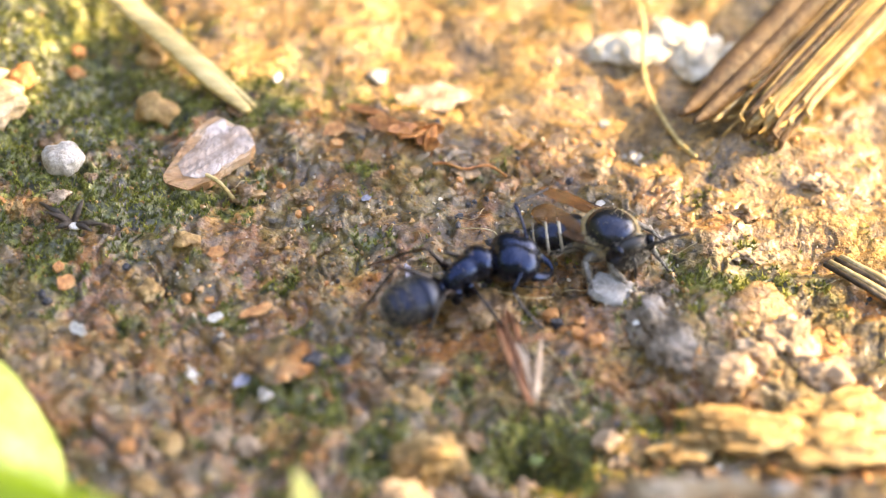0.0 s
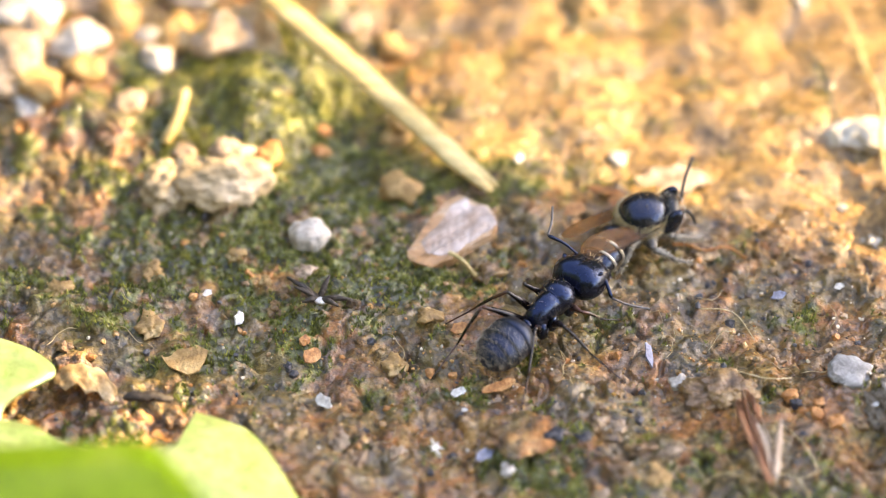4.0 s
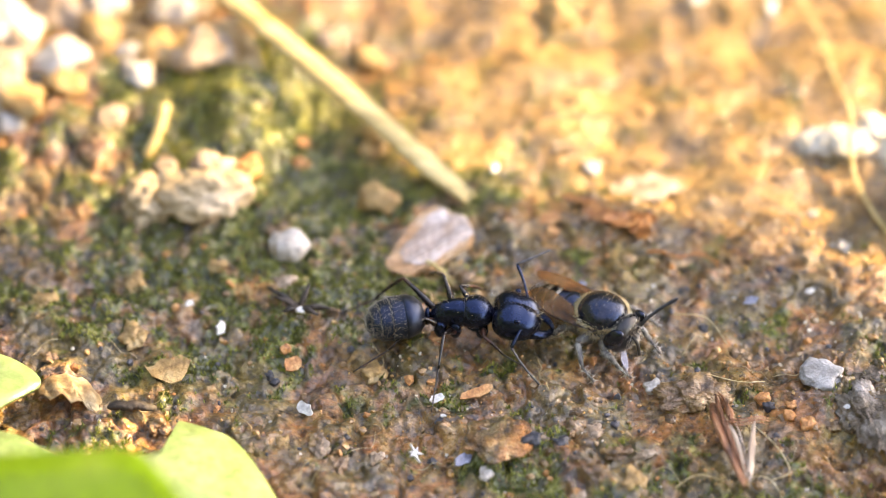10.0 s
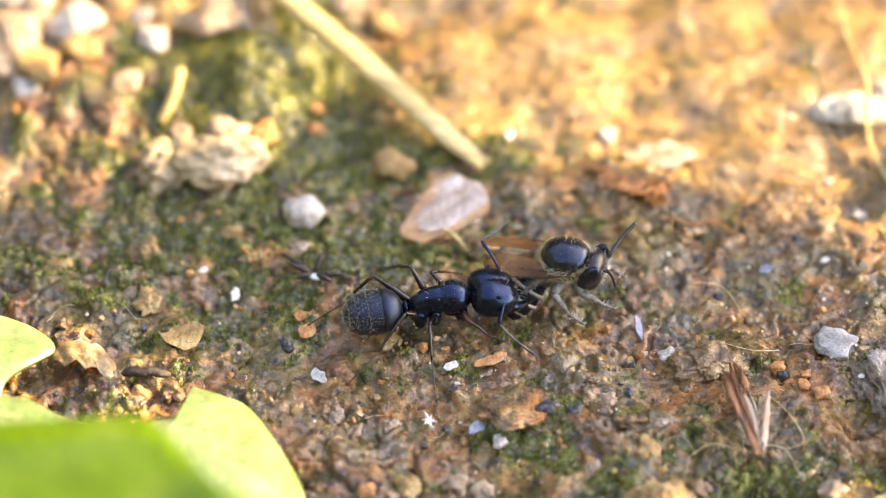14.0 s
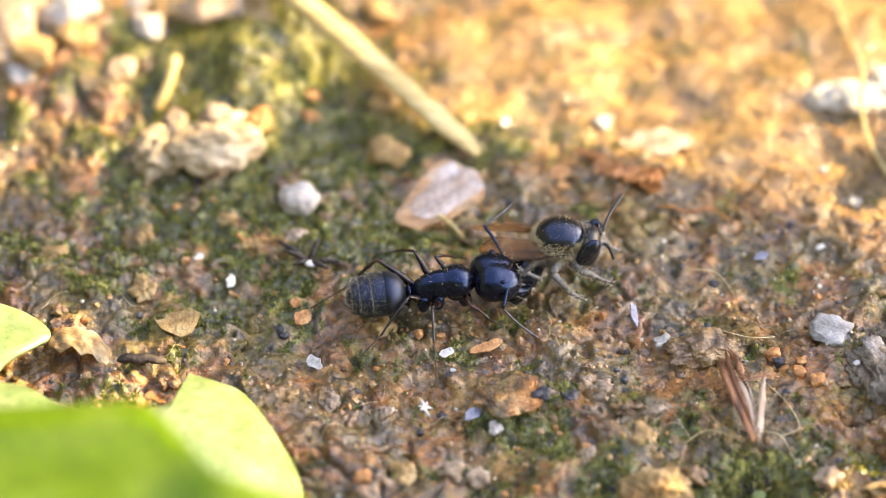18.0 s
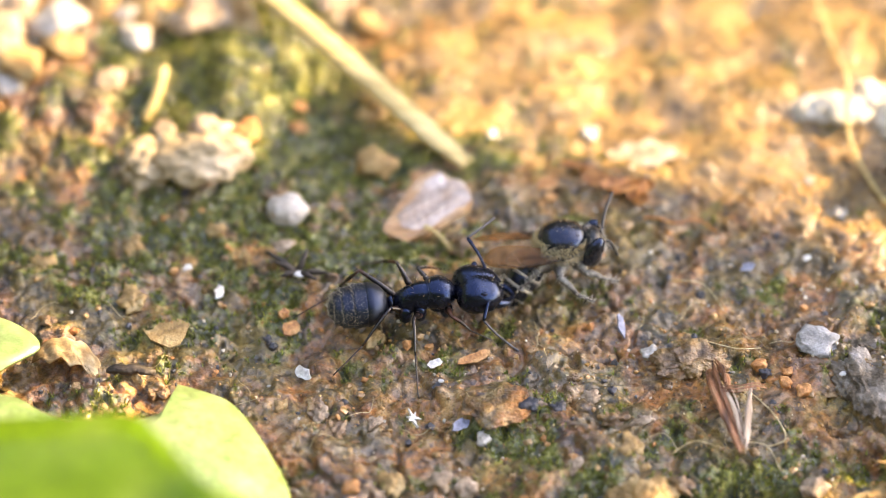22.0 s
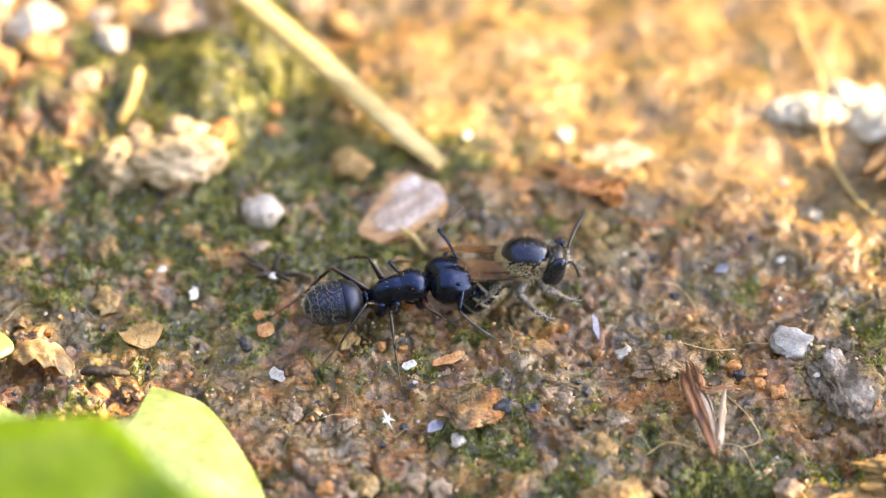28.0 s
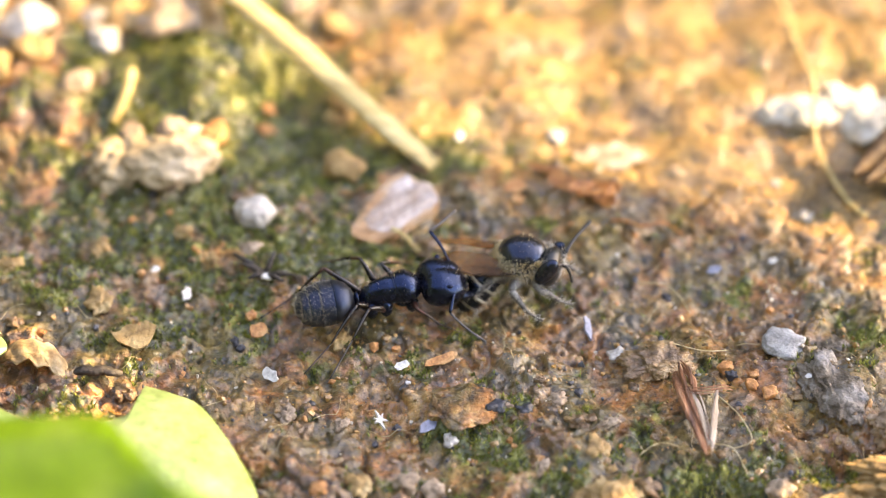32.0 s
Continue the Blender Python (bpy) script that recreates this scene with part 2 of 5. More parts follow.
FLAKE = material("white_flake", ((0.4, 0.38, 0.36), (0.62, 0.6, 0.57), (0.78, 0.76, 0.73)), 1200, 5, 0.4, 0.5, 6000)
BLUE_FLAKE = material("greyish_flake", ((0.12, 0.125, 0.17), (0.22, 0.235, 0.32), (0.38, 0.4, 0.48)), 1200, 5, 0.35, 0.5, 6000)
LEAF = material("green_leaf", ((0.1, 0.21, 0.012), (0.14, 0.27, 0.02), (0.2, 0.33, 0.05)), 260, 7, 0.34, 0.25, 1600, translucent=0.4)
# leaf green made paler to imitate sun glare on the low leaves
SUN_LEAF = material("sun_paled_leaf", ((0.15, 0.25, 0.085), (0.2, 0.29, 0.12), (0.29, 0.36, 0.2)), 300, 7, 0.3, 0.35, 1600, translucent=0.2, coat=0.35)
PALE_LEAF = material("pale_leaf_blade", ((0.24, 0.34, 0.1), (0.32, 0.41, 0.15), (0.42, 0.48, 0.22)), 400, 6, 0.45, 0.2, 2000, translucent=0.35)
DRY_LEAF = material("dry_leaf", ((0.22, 0.11, 0.04), (0.5, 0.35, 0.18), (0.7, 0.58, 0.4)), 600, 7, 0.5, 0.4, 3000, translucent=0.45)
# the ant's blue specular tints imitate the reflected blue sky
ANT_BLACK = material("ant_cuticle", ((0.003, 0.003, 0.004), (0.005, 0.005, 0.007), (0.009, 0.009, 0.012)), 2500, 4, 0.25, 0.3, 7000, depth=0.00004, tint=(0.25, 0.45, 1.0))
ANT_GASTER = material("ant_gaster_cuticle", ((0.004, 0.004, 0.005), (0.009, 0.009, 0.009), (0.02, 0.018, 0.015)), 2500, 4, 0.42, 0.3, 12000, depth=0.00003, tint=(0.36, 0.54, 1.0))
ANT_LEG = material("ant_leg_cuticle", ((0.004, 0.003, 0.003), (0.014, 0.007, 0.005), (0.12, 0.034, 0.014)), 700, 4, 0.28, 0.1, 9000, depth=0.00003)
DULL_GREY = material("grey_feeler", ((0.03, 0.028, 0.03), (0.07, 0.065, 0.07), (0.14, 0.13, 0.13)), 2500, 4, 0.55, 0.2, 9000, depth=0.00003)
HAIR = material("golden_hair", ((0.58, 0.43, 0.2), (0.78, 0.63, 0.36), (0.88, 0.79, 0.56)), 900, 3, 0.5, 0.0, 9000, translucent=0.3)
GREY_HAIR = material("pale_hair", ((0.5, 0.46, 0.38), (0.67, 0.62, 0.54), (0.8, 0.76, 0.68)), 900, 3, 0.5, 0.0, 9000, translucent=0.3)
BEE_BLACK = material("bee_cuticle", ((0.006, 0.005, 0.006), (0.012, 0.011, 0.011), (0.022, 0.019, 0.018)), 2500, 4, 0.32, 0.3, 7000, depth=0.00005)
BEE_BAND = material("bee_band", ((0.42, 0.36, 0.27), (0.58, 0.51, 0.4), (0.7, 0.64, 0.54)), 2500, 4, 0.6, 0.3, 9000, depth=0.00003)
BEE_LEG = material("bee_leg", ((0.03, 0.025, 0.022), (0.09, 0.08, 0.07), (0.26, 0.24, 0.21)), 2500, 4, 0.4, 0.3, 9000, depth=0.00003)


def wing_material():
    m = material("wing_membrane", ((0.17, 0.075, 0.032), (0.29, 0.145, 0.062), (0.38, 0.235, 0.12)), 700, 4, 0.16, 0.1, 3000, depth=0.00003)
    nodes, links = m.node_tree.nodes, m.node_tree.links
    clear, ms = nodes.new("ShaderNodeBsdfTransparent"), nodes.new("ShaderNodeMixShader")
    clear.inputs[0].default_value = (0.85, 0.68, 0.5, 1)
    ms.inputs[0].default_value = 0.33
    links.new(clear.outputs[0], ms.inputs[1])
    links.new(nodes["Principled BSDF"].outputs[0], ms.inputs[2])
    links.new(ms.outputs[0], nodes["Material Output"].inputs["Surface"])
    return m


WING = wing_material()
SKY_BLOCK = material("sky_block_wall", ((0.03, 0.045, 0.02), (0.06, 0.075, 0.035), (0.09, 0.1, 0.05)), 6, 6, 0.8, 0.4, 60, depth=0.01)


# ---- building helpers; bmeshes are drawn in millimetres ----
def mesh_of(name, bm, mat, smooth=True):
    me = bpy.data.meshes.new(name)
    bm.transform(Matrix.Scale(MM, 4))
    bm.to_mesh(me)
    bm.free()
    me.materials.append(mat)
    if smooth:
        me.shade_smooth()
    return me


def part(name, bm, mat, parent, label="", at=None, smooth=True):
    ob = new(name, mesh_of(name, bm, mat, smooth))
    ob.parent = parent
    if at is not None:
        ob.matrix_basis = at
    if label:
        ob["label"] = label
    return ob


def thing(name, bm, mat, at, label, category, group="", kind="", smooth=True):
    ob = new(name, mesh_of(name, bm, mat, smooth))
    ob.matrix_basis = at
    return tagged(ob, label, category, group, kind)


def empty(name, at, label, category, group=""):
    ob = new(name)
    ob.matrix_basis = at
    return tagged(ob, label, category, group)


def mm(x, y, z, rx=0, ry=0, rz=0):
    return pose(x * MM, y * MM, z * MM, rx, ry, rz)


def blob(rx, ry, rz, seed=0, rough=0.25, freq=0.9, sub=3, square=0.0, fine=0.0):
    """A lump of stone or soil with half-sizes rx, ry, rz."""
    bm = bmesh.new()
    bmesh.ops.create_icosphere(bm, subdivisions=sub, radius=1)
    off = Vector((seed * 7.3, seed * 3.1, seed * 5.7))
    for v in bm.verts:
        d = v.co.normalized()
        k = 1 + rough * noise.noise(d * 1.3 * freq + off) + rough * 0.5 * noise.noise(d * 3.1 * freq + off) + rough * 0.25 * noise.noise(d * 7.0 * freq + off)
        if fine:
            k += fine * noise.noise(d * 15.0 + off) + fine * 0.6 * noise.noise(d * 31.0 + off)
        if square:
            k *= (1 - square) + square / max(abs(d.x), abs(d.y), abs(d.z)) * 0.8
        v.co = Vector((d.x * rx, d.y * ry, d.z * rz)) * k
    return bm


def tube(points, radii, seg=8, flat=1.0, bm=None):
    """A round tapered stalk along points."""
    bm = bm or bmesh.new()
    pts = [Vector(p) for p in points]
    rings = []
    side = None
    for i, p in enumerate(pts):
        d = (pts[min(i + 1, len(pts) - 1)] - pts[max(i - 1, 0)]).normalized()
        if side is None:
            side = d.orthogonal().normalized()
            if abs(d.z) < 0.9:
                side = d.cross(Vector((0, 0, 1))).normalized()
        side = (side - d * side.dot(d)).normalized()
        up = d.cross(side)
        r = radii[i] if isinstance(radii, (list, tuple)) else radii
        rings.append([bm.verts.new(p + side * r * math.cos(a) + up * r * flat * math.sin(a)) for a in (2 * math.pi * k / seg for k in range(seg))])
    for a, b in zip(rings, rings[1:]):
        for k in range(seg):
            bm.faces.new((a[k], a[(k + 1) % seg], b[(k + 1) % seg], b[k]))
    bm.faces.new(rings[0][::-1])
    bm.faces.new(rings[-1])
    if len(rings) * seg == len(bm.verts):
        bmesh.ops.recalc_face_normals(bm, faces=bm.faces[:])
    return bm


def smooth_line(points, steps=5):
    """Points along a smooth curve through the given ones."""
    pts = [Vector(p) for p in points]
    out = []
    for i in range(len(pts) - 1):
        a, b, c, d = pts[max(i - 1, 0)], pts[i], pts[i + 1], pts[min(i + 2, len(pts) - 1)]
        for k in range(steps):
            u = k / steps
            out.append(0.5 * (2 * b + (c - a) * u + (2 * a - 5 * b + 4 * c - d) * u * u + (3 * b - a - 3 * c + d) * u ** 3))
    return out + [pts[-1]]


def loft(sections, seg=20):
    """A body along x from rings (x, z, half-width, half-height)."""
    bm = bmesh.new()
    rings = [[bm.verts.new((x, w * math.cos(a), z + h * math.sin(a))) for a in (2 * math.pi * k / seg for k in range(seg))] for x, z, w, h in sections]
    for a, b in zip(rings, rings[1:]):
        for k in range(seg):
            bm.faces.new((a[k], a[(k + 1) % seg], b[(k + 1) % seg], b[k]))
    for ring in (rings[0][::-1], rings[-1]):
        bm.faces.new(ring)
    bmesh.ops.recalc_face_normals(bm, faces=bm.faces[:])
    return bm


def rounded(x0, x1, z0, z1, w, h, power=2.0, n=11, lean=0.0):
    """Rings of an egg-shaped body from x0 to x1."""
    out = []
    for i in range(n):
        a = math.pi * i / (n - 1)
        u = (1 - math.cos(a)) / 2
        k = max(0.03, math.sin(a) ** (2.0 / power)) * (1 + lean * (u - 0.5))
        out.append((x0 + (x1 - x0) * u, z0 + (z1 - z0) * u, w * k, h * k))
    return out


def blade(outline, shape, thick=0.12, rings=7, centre=None, steps=6):
    """A leaf: a closed outline of (x, y), filled in rings, bent by shape(x, y) and given thickness."""
    pts = smooth_line([(*p, 0) for p in (*outline, outline[0])], steps)[:-1]
    c = Vector((*centre, 0)) if centre else sum(pts, Vector()) / len(pts)
    bm = bmesh.new()
    layers = []
    for side in (0, 1):
        def lift(p):
            return (p.x, p.y, shape(p.x, p.y) + (thick if side else 0))
        loops = [[bm.verts.new(lift(c + (p - c) * (r / rings))) for p in pts] for r in range(1, rings + 1)]
        mid = bm.verts.new(lift(c))
        n = len(pts)
        for k in range(n):
            bm.faces.new((mid, loops[0][k], loops[0][(k + 1) % n]))
        for a, b in zip(loops, loops[1:]):
            for k in range(n):
                bm.faces.new((a[k], b[k], b[(k + 1) % n], a[(k + 1) % n]))
        layers.append(loops[-1])
    for k in range(len(pts)):
        bm.faces.new((layers[0][k], layers[0][(k + 1) % len(pts)], layers[1][(k + 1) % len(pts)], layers[1][k]))
    bmesh.ops.recalc_face_normals(bm, faces=bm.faces[:])
    return bm


# ---- ground ----
rng = np.random.default_rng(5)
PERM = np.concatenate([rng.permutation(256)] * 2)
ANGLE = rng.random(256) * 2 * np.pi


def relief(x, y, seed=0):
    """Smooth gradient noise, about -0.7 to 0.7."""
    x, y = np.asarray(x, float) + seed * 17.31, np.asarray(y, float) + seed * 9.73
    xi, yi = np.floor(x).astype(int), np.floor(y).astype(int)
    u, v = x - xi, y - yi

    def corner(i, j):
        a = ANGLE[PERM[(PERM[(xi + i) & 255] + yi + j) & 255]]
        return np.cos(a) * (u - i) + np.sin(a) * (v - j)
    su, sv = u * u * u * (u * (u * 6 - 15) + 10), v * v * v * (v * (v * 6 - 15) + 10)
    return (corner(0, 0) * (1 - su) + corner(1, 0) * su) * (1 - sv) + (corner(0, 1) * (1 - su) + corner(1, 1) * su) * sv


def bump(x, y, cx, cy, rx, ry):
    return np.exp(-((x - cx) / rx) ** 2 - ((y - cy) / ry) ** 2)


def height(x, y):
    """The ground's height in millimetres at a place in millimetres."""
    x, y = np.asarray(x, float), np.asarray(y, float)
    calm = 1 - 0.65 * bump(x, y, 4, 0, 16, 9)
    h = calm * (1.3 * relief(x / 11, y / 11, 1) + 0.9 * relief(x / 4.2, y / 4.2, 2))
    soft = 1 - 0.74 * np.clip((y - 3 + (x - 8) * 0.25) / 5, 0, 1) * np.clip((x + 8) / 8, 0.4, 1) - 0.45 * np.clip((x - 28) / 5, 0, 1) * np.clip((5 - y) / 5, 0, 1)
    h = h + soft * (0.45 * relief(x / 1.9, y / 1.9, 3) + 0.22 * relief(x / 0.9, y / 0.9, 4) + 0.09 * relief(x / 0.45, y / 0.45, 5))
    lumps = relief(x / 1.5 + 0.3 * relief(x, y, 21), y / 1.5, 7)
    h = h + soft * (0.36 * np.clip(lumps * 3.0, 0, 1) ** 0.6 * (0.6 + 0.8 * relief(x / 3, y / 3, 22)) + 0.1 * np.abs(relief(x / 0.6, y / 0.6, 11)) - 0.2)
    h = h + 0.3 * np.abs(relief(x / 2.4, y / 2.4, 6)) - 0.15
    gate = np.clip(relief(x / 5.0, y / 5.0, 14) * 3 + 0.7, 0, 1)
    h = h - soft * gate * 0.4 * np.exp(-(relief(x / 2.0 + 0.25 * relief(x, y, 15), y / 2.0, 12) / 0.075) ** 2)
    pits = np.clip(relief(x / 0.7, y / 0.7, 13) * 4 - 1.3, 0, 0.6)
    h = h + soft * 0.3 * np.clip(relief(x / 1.1, y / 1.1, 13) * 4 - 0.9, 0, 0.6) - 0.6 * soft * pits
    h = h + 1.2 * bump(x, y, -15, 7.6, 4.8, 3.0) + 2.2 * bump(x, y, -12, 15, 5, 6) + 1.5 * bump(x, y, -25, 16, 8, 8)
    h = h - 3.6 * bump(x, y, 15.4, -23.3, 0.72, 0.68) - 1.6 * bump(x, y, 17, -21.5, 7, 3.2) - 2.4 * bump(x, y, 18.7, -20.2, 2.2, 1.1) - 1.4 * bump(x, y, 29, -17.6, 6, 0.8) - 0.8 * bump(x, y, 0, -26, 12, 4) + 0.8 * bump(x, y, 29, -13, 6, 5) - 1.2 * bump(x, y, -6, 13, 3, 4)
    return h


def moss_share(x, y):
    """How mossy the ground is, 0 to 1."""
    m = 0.0
    # moss by the straw and in the ledge gap also darkens for shade
    for cx, cy, rx, ry, k in ((-12, 16, 7.5, 7, 1.9), (-24, 8, 9, 8, 0.3), (-15, 3, 8, 4, 0.75), (-4.5, 8.5, 6, 4, 1.5), (5, 9.5, 5, 2, 0.9), (-3, 0, 6, 3, 0.5), (-11, -2, 6, 5, 0.55), (-2, -1, 6, 3, 0.5), (1, -14, 7, 3, 0.5), (17, -20, 8, 4, 0.6), (9, -16, 5, 3, 0.5), (15.6, -24.0, 3.2, 2.6, -3.0),
                              (31, -9, 4, 4, 0.8), (4, -9, 4, 3, 0.5), (13, -3, 5, 3, 0.35), (-21, -12, 6, 3.5, 0.35), (-15, -8, 4, 3, 0.4), (-21, -3, 6, 3, 0.7), (8, 14, 5, 4, 0.25), (14, 18, 20, 9, 0.25), (14.5, -25.5, 5, 4, 1.3), (33, 2, 4, 4, 0.5), (18.7, -20.4, 3, 2, 1.6), (27, -17.6, 5, 1, 1.0), (31.5, -8.3, 3, 1.6, 0.9), (6, -22, 6, 4, 0.5), (-6, -6, 5, 3, 0.5)):
        m = m + k * bump(x, y, cx, cy, rx, ry)
    n = relief(x / 3.0, y / 3.0, 8) + 0.6 * relief(x / 1.1, y / 1.1, 9) + 0.4 * relief(x / 0.45, y / 0.45, 10)
    return np.clip((m * 0.95 - 0.42 + n * 1.2) * 2.4, 0, 1) * (1 - 0.75 * clay_share(x, y))


def clay_share(x, y):
    """Share of the smoother yellow colour put on the sunlit ground behind, 0 to 1."""
    edge = (y - 7 + np.clip(x - 8, 0, 30) * 0.5) / 4 + 1.2 * relief(x / 5, y / 5, 31) + 0.5 * relief(x / 1.5, y / 1.5, 32)
    return 0.9 * np.clip(edge, 0, 1) * np.clip((x + 7) / 7, 0, 1)


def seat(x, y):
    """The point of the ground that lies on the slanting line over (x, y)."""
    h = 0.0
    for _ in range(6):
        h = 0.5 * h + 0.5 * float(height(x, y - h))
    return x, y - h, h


def make_ground():
    def lines(lo, hi, step):
        mid = list(np.arange(lo, hi, step))
        grow = [step * 1.25 ** k for k in range(1, 48)]
        out = np.cumsum(grow)
        return np.array([*(lo - out[::-1]), *mid, *(mid[-1] + out)])
    xs, ys = lines(-33, 45, 0.1), lines(-36, 34, 0.1)
    gx, gy = np.meshgrid(xs, ys)
    far = np.clip((np.hypot(gx - 5, gy) - 60) / 300, 0, 1)
    gz = height(gx, gy) * (1 - far)
    co = np.stack([gx, gy, gz], -1).reshape(-1, 3) * MM
    ny, nx = gx.shape
    i = np.arange(ny * nx).reshape(ny, nx)
    quads = np.stack([i[:-1, :-1], i[:-1, 1:], i[1:, 1:], i[1:, :-1]], -1).reshape(-1, 4)
    me = bpy.data.meshes.new("ground")
    me.vertices.add(len(co))
    me.vertices.foreach_set("co", co.ravel())
    me.loops.add(quads.size)
    me.loops.foreach_set("vertex_index", quads.ravel().astype(np.int32))
    me.polygons.add(len(quads))
    me.polygons.foreach_set("loop_start", np.arange(0, quads.size, 4, dtype=np.int32))
    me.update(calc_edges=True)
    share = me.attributes.new("moss", "FLOAT", "POINT")
    share.data.foreach_set("value", moss_share(gx, gy).ravel().astype(np.float32))
    clay = me.attributes.new("clay", "FLOAT", "POINT")
    clay.data.foreach_set("value", clay_share(gx, gy).ravel().astype(np.float32))
    me.shade_smooth()
    me.materials.append(SOIL)
    return tagged(new("ground", me), "damp ochre soil with patches of green moss", "ground", kind="structure")


def sparse_far(x, y):
    """Fewer crumbs on the smooth sunny ground behind."""
    return 1 - 0.92 * np.clip((y - 4) / 5, 0, 1) - 0.85 * bump(x, y, -19, -8, 10, 7) - 0.6 * np.clip((x - 27) / 4, 0, 1) * np.clip((y + 24) / 4, 0, 1) * np.clip((11 - y) / 6, 0, 1)


def fine_roots(count, seed=21):
    """Hair-thin brown rootlets lying over the soil, joined into one mesh."""
    rr = random.Random(seed)
    bm = bmesh.new()
    for _ in range(count):
        x, y, a = rr.uniform(-28, 40), rr.uniform(-32, 24), rr.uniform(0, 6.28)
        pts = []
        for k in range(6):
            pts.append((x, y, float(height(x, y)) + rr.uniform(0.02, 0.35)))
            a += rr.uniform(-0.7, 0.7)
            x, y = x + 0.5 * math.cos(a), y + 0.5 * math.sin(a)
        tube(smooth_line(pts, 2), rr.uniform(0.015, 0.03), 4, 1.0, bm)
    me = mesh_of("rootlets", bm, FIBRE)
    return tagged(new("rootlets", me), "hair-thin brown rootlets on the soil", "roots", kind="stuff")


def scatter(name, count, mat, sizes, label, category, keep=None, seed=1, sub=1, sink=0.3):
    """Many small grains lying on the ground, joined into one mesh."""
    r = np.random.default_rng(seed)
    ball = bmesh.new()
    bmesh.ops.create_icosphere(ball, subdivisions=sub, radius=1)
    ball.verts.ensure_lookup_table()
    base = np.array([v.co[:] for v in ball.verts])
    tri = np.array([[v.index for v in f.verts] for f in ball.faces])
    ball.free()
    x, y = r.uniform(-31, 43, count), r.uniform(-34, 31, count)
    if keep is not None:
        ok = r.random(count) < keep(x, y)
        x, y = x[ok], y[ok]
    n = len(x)
    s = sizes[0] * (sizes[1] / sizes[0]) ** (r.random(n) ** 2.2)
    boxy = np.sign(base)[None] * np.abs(base)[None] ** r.uniform(0.55, 1.0, (n, 1, 1))
    shape = boxy * (1 + (0.17 if sub < 2 else 0.08) * r.standard_normal((n, len(base), 1))) * (s[:, None] * r.uniform(0.65, 1.25, (n, 3)))[:, None, :]
    a = r.random(n) * 2 * np.pi
    c, q = np.cos(a)[:, None], np.sin(a)[:, None]
    e = r.uniform(-0.9, 0.9, n)[:, None]
    shape = np.stack([shape[..., 0], shape[..., 1] * np.cos(e) - shape[..., 2] * np.sin(e), shape[..., 1] * np.sin(e) + shape[..., 2] * np.cos(e)], -1)
    px, py = shape[..., 0] * c - shape[..., 1] * q, shape[..., 0] * q + shape[..., 1] * c
    co = np.stack([px + x[:, None], py + y[:, None], shape[..., 2] + (height(x, y) + s * (1 - 2 * sink) * 0.6)[:, None]], -1).reshape(-1, 3) * MM
    faces = (tri[None] + (np.arange(n) * len(base))[:, None, None]).reshape(-1, 3)
    me = bpy.data.meshes.new(name)
    me.from_pydata(co, [], faces.tolist())
    me.materials.append(mat)
    return tagged(new(name, me), label, category, kind="stuff")


def moss_tufts(count, seed=3):
    """Short moss shoots, three little blades each, where the ground is mossy."""
    r = np.random.default_rng(seed)
    x, y = r.uniform(-31, 43, count), r.uniform(-34, 31, count)
    ok = r.random(count) < moss_share(x, y) ** 1.3
    x, y = x[ok], y[ok]
    n = len(x)
    z = height(x, y)
    co, faces = [], []
    for k in range(3):
        a, l, w = r.random(n) * 2 * np.pi, r.uniform(0.12, 0.36, n), r.uniform(0.04, 0.09, n)
        lean = r.uniform(0.3, 1.0, n)
        dx, dy = np.cos(a), np.sin(a)
        p0 = np.stack([x - dy * w, y + dx * w, z - 0.05], -1)
        p1 = np.stack([x + dy * w, y - dx * w, z - 0.05], -1)
        p2 = np.stack([x + dx * l * lean, y + dy * l * lean, z + l], -1)
        p3 = np.stack([x - dx * w, y - dy * w, z - 0.05], -1)
        first = 4 * n * k
        co.append(np.stack([p0, p1, p2, p3], 1).reshape(-1, 3))
        b = first + np.arange(n) * 4
        faces += [np.stack([b, b + 1, b + 2], -1), np.stack([b + 1, b + 3, b + 2], -1), np.stack([b + 3, b, b + 2], -1)]
    me = bpy.data.meshes.new("moss")
    me.from_pydata(np.concatenate(co) * MM, [], np.concatenate(faces).tolist())
    me.materials.append(MOSS)
    return tagged(new("moss", me), "low tufts of green moss on damp soil", "moss", kind="stuff")


make_ground()
scatter("soil_crumbs", 5000, GRAIN, (0.05, 0.26), "fine ochre crumbs of soil", "soil", sparse_far, seed=11, sink=0.6)
scatter("fine_soil", 16000, GRAIN, (0.03, 0.1), "very fine damp brown grains of soil", "soil", sparse_far, seed=41, sink=0.5)
scatter("pale_grit", 1800, GRIT, (0.035, 0.16), "tiny pale grains of grit on the soil", "grit", sparse_far, seed=12)
scatter("orange_grit", 900, ORANGE, (0.07, 0.38), "small rusty orange grains on the soil", "grit", sparse_far, seed=14, sink=0.5)
scatter("hole_crumbs", 200000, PINK_LUMP, (0.09, 0.26), "loose pinkish crumbs heaped round a small hole", "soil", lambda x, y: 0.9 * np.clip(1.6 * bump(x, y, 15.6, -24.2, 3.0, 2.4) - 0.35, 0, 1) * (1 - bump(x, y, 15.4, -23.3, 0.8, 0.75)), seed=18, sub=1)
scatter("dark_grit", 900, BLACK_STONE, (0.05, 0.3), "tiny dark grains on the soil", "grit", seed=15)
scatter("soil_clods", 600, CLOD, (0.2, 0.45), "small brown clods of damp soil", "soil", sparse_far, seed=16, sub=2, sink=0.95)
moss_tufts(85000)
fine_roots(120)


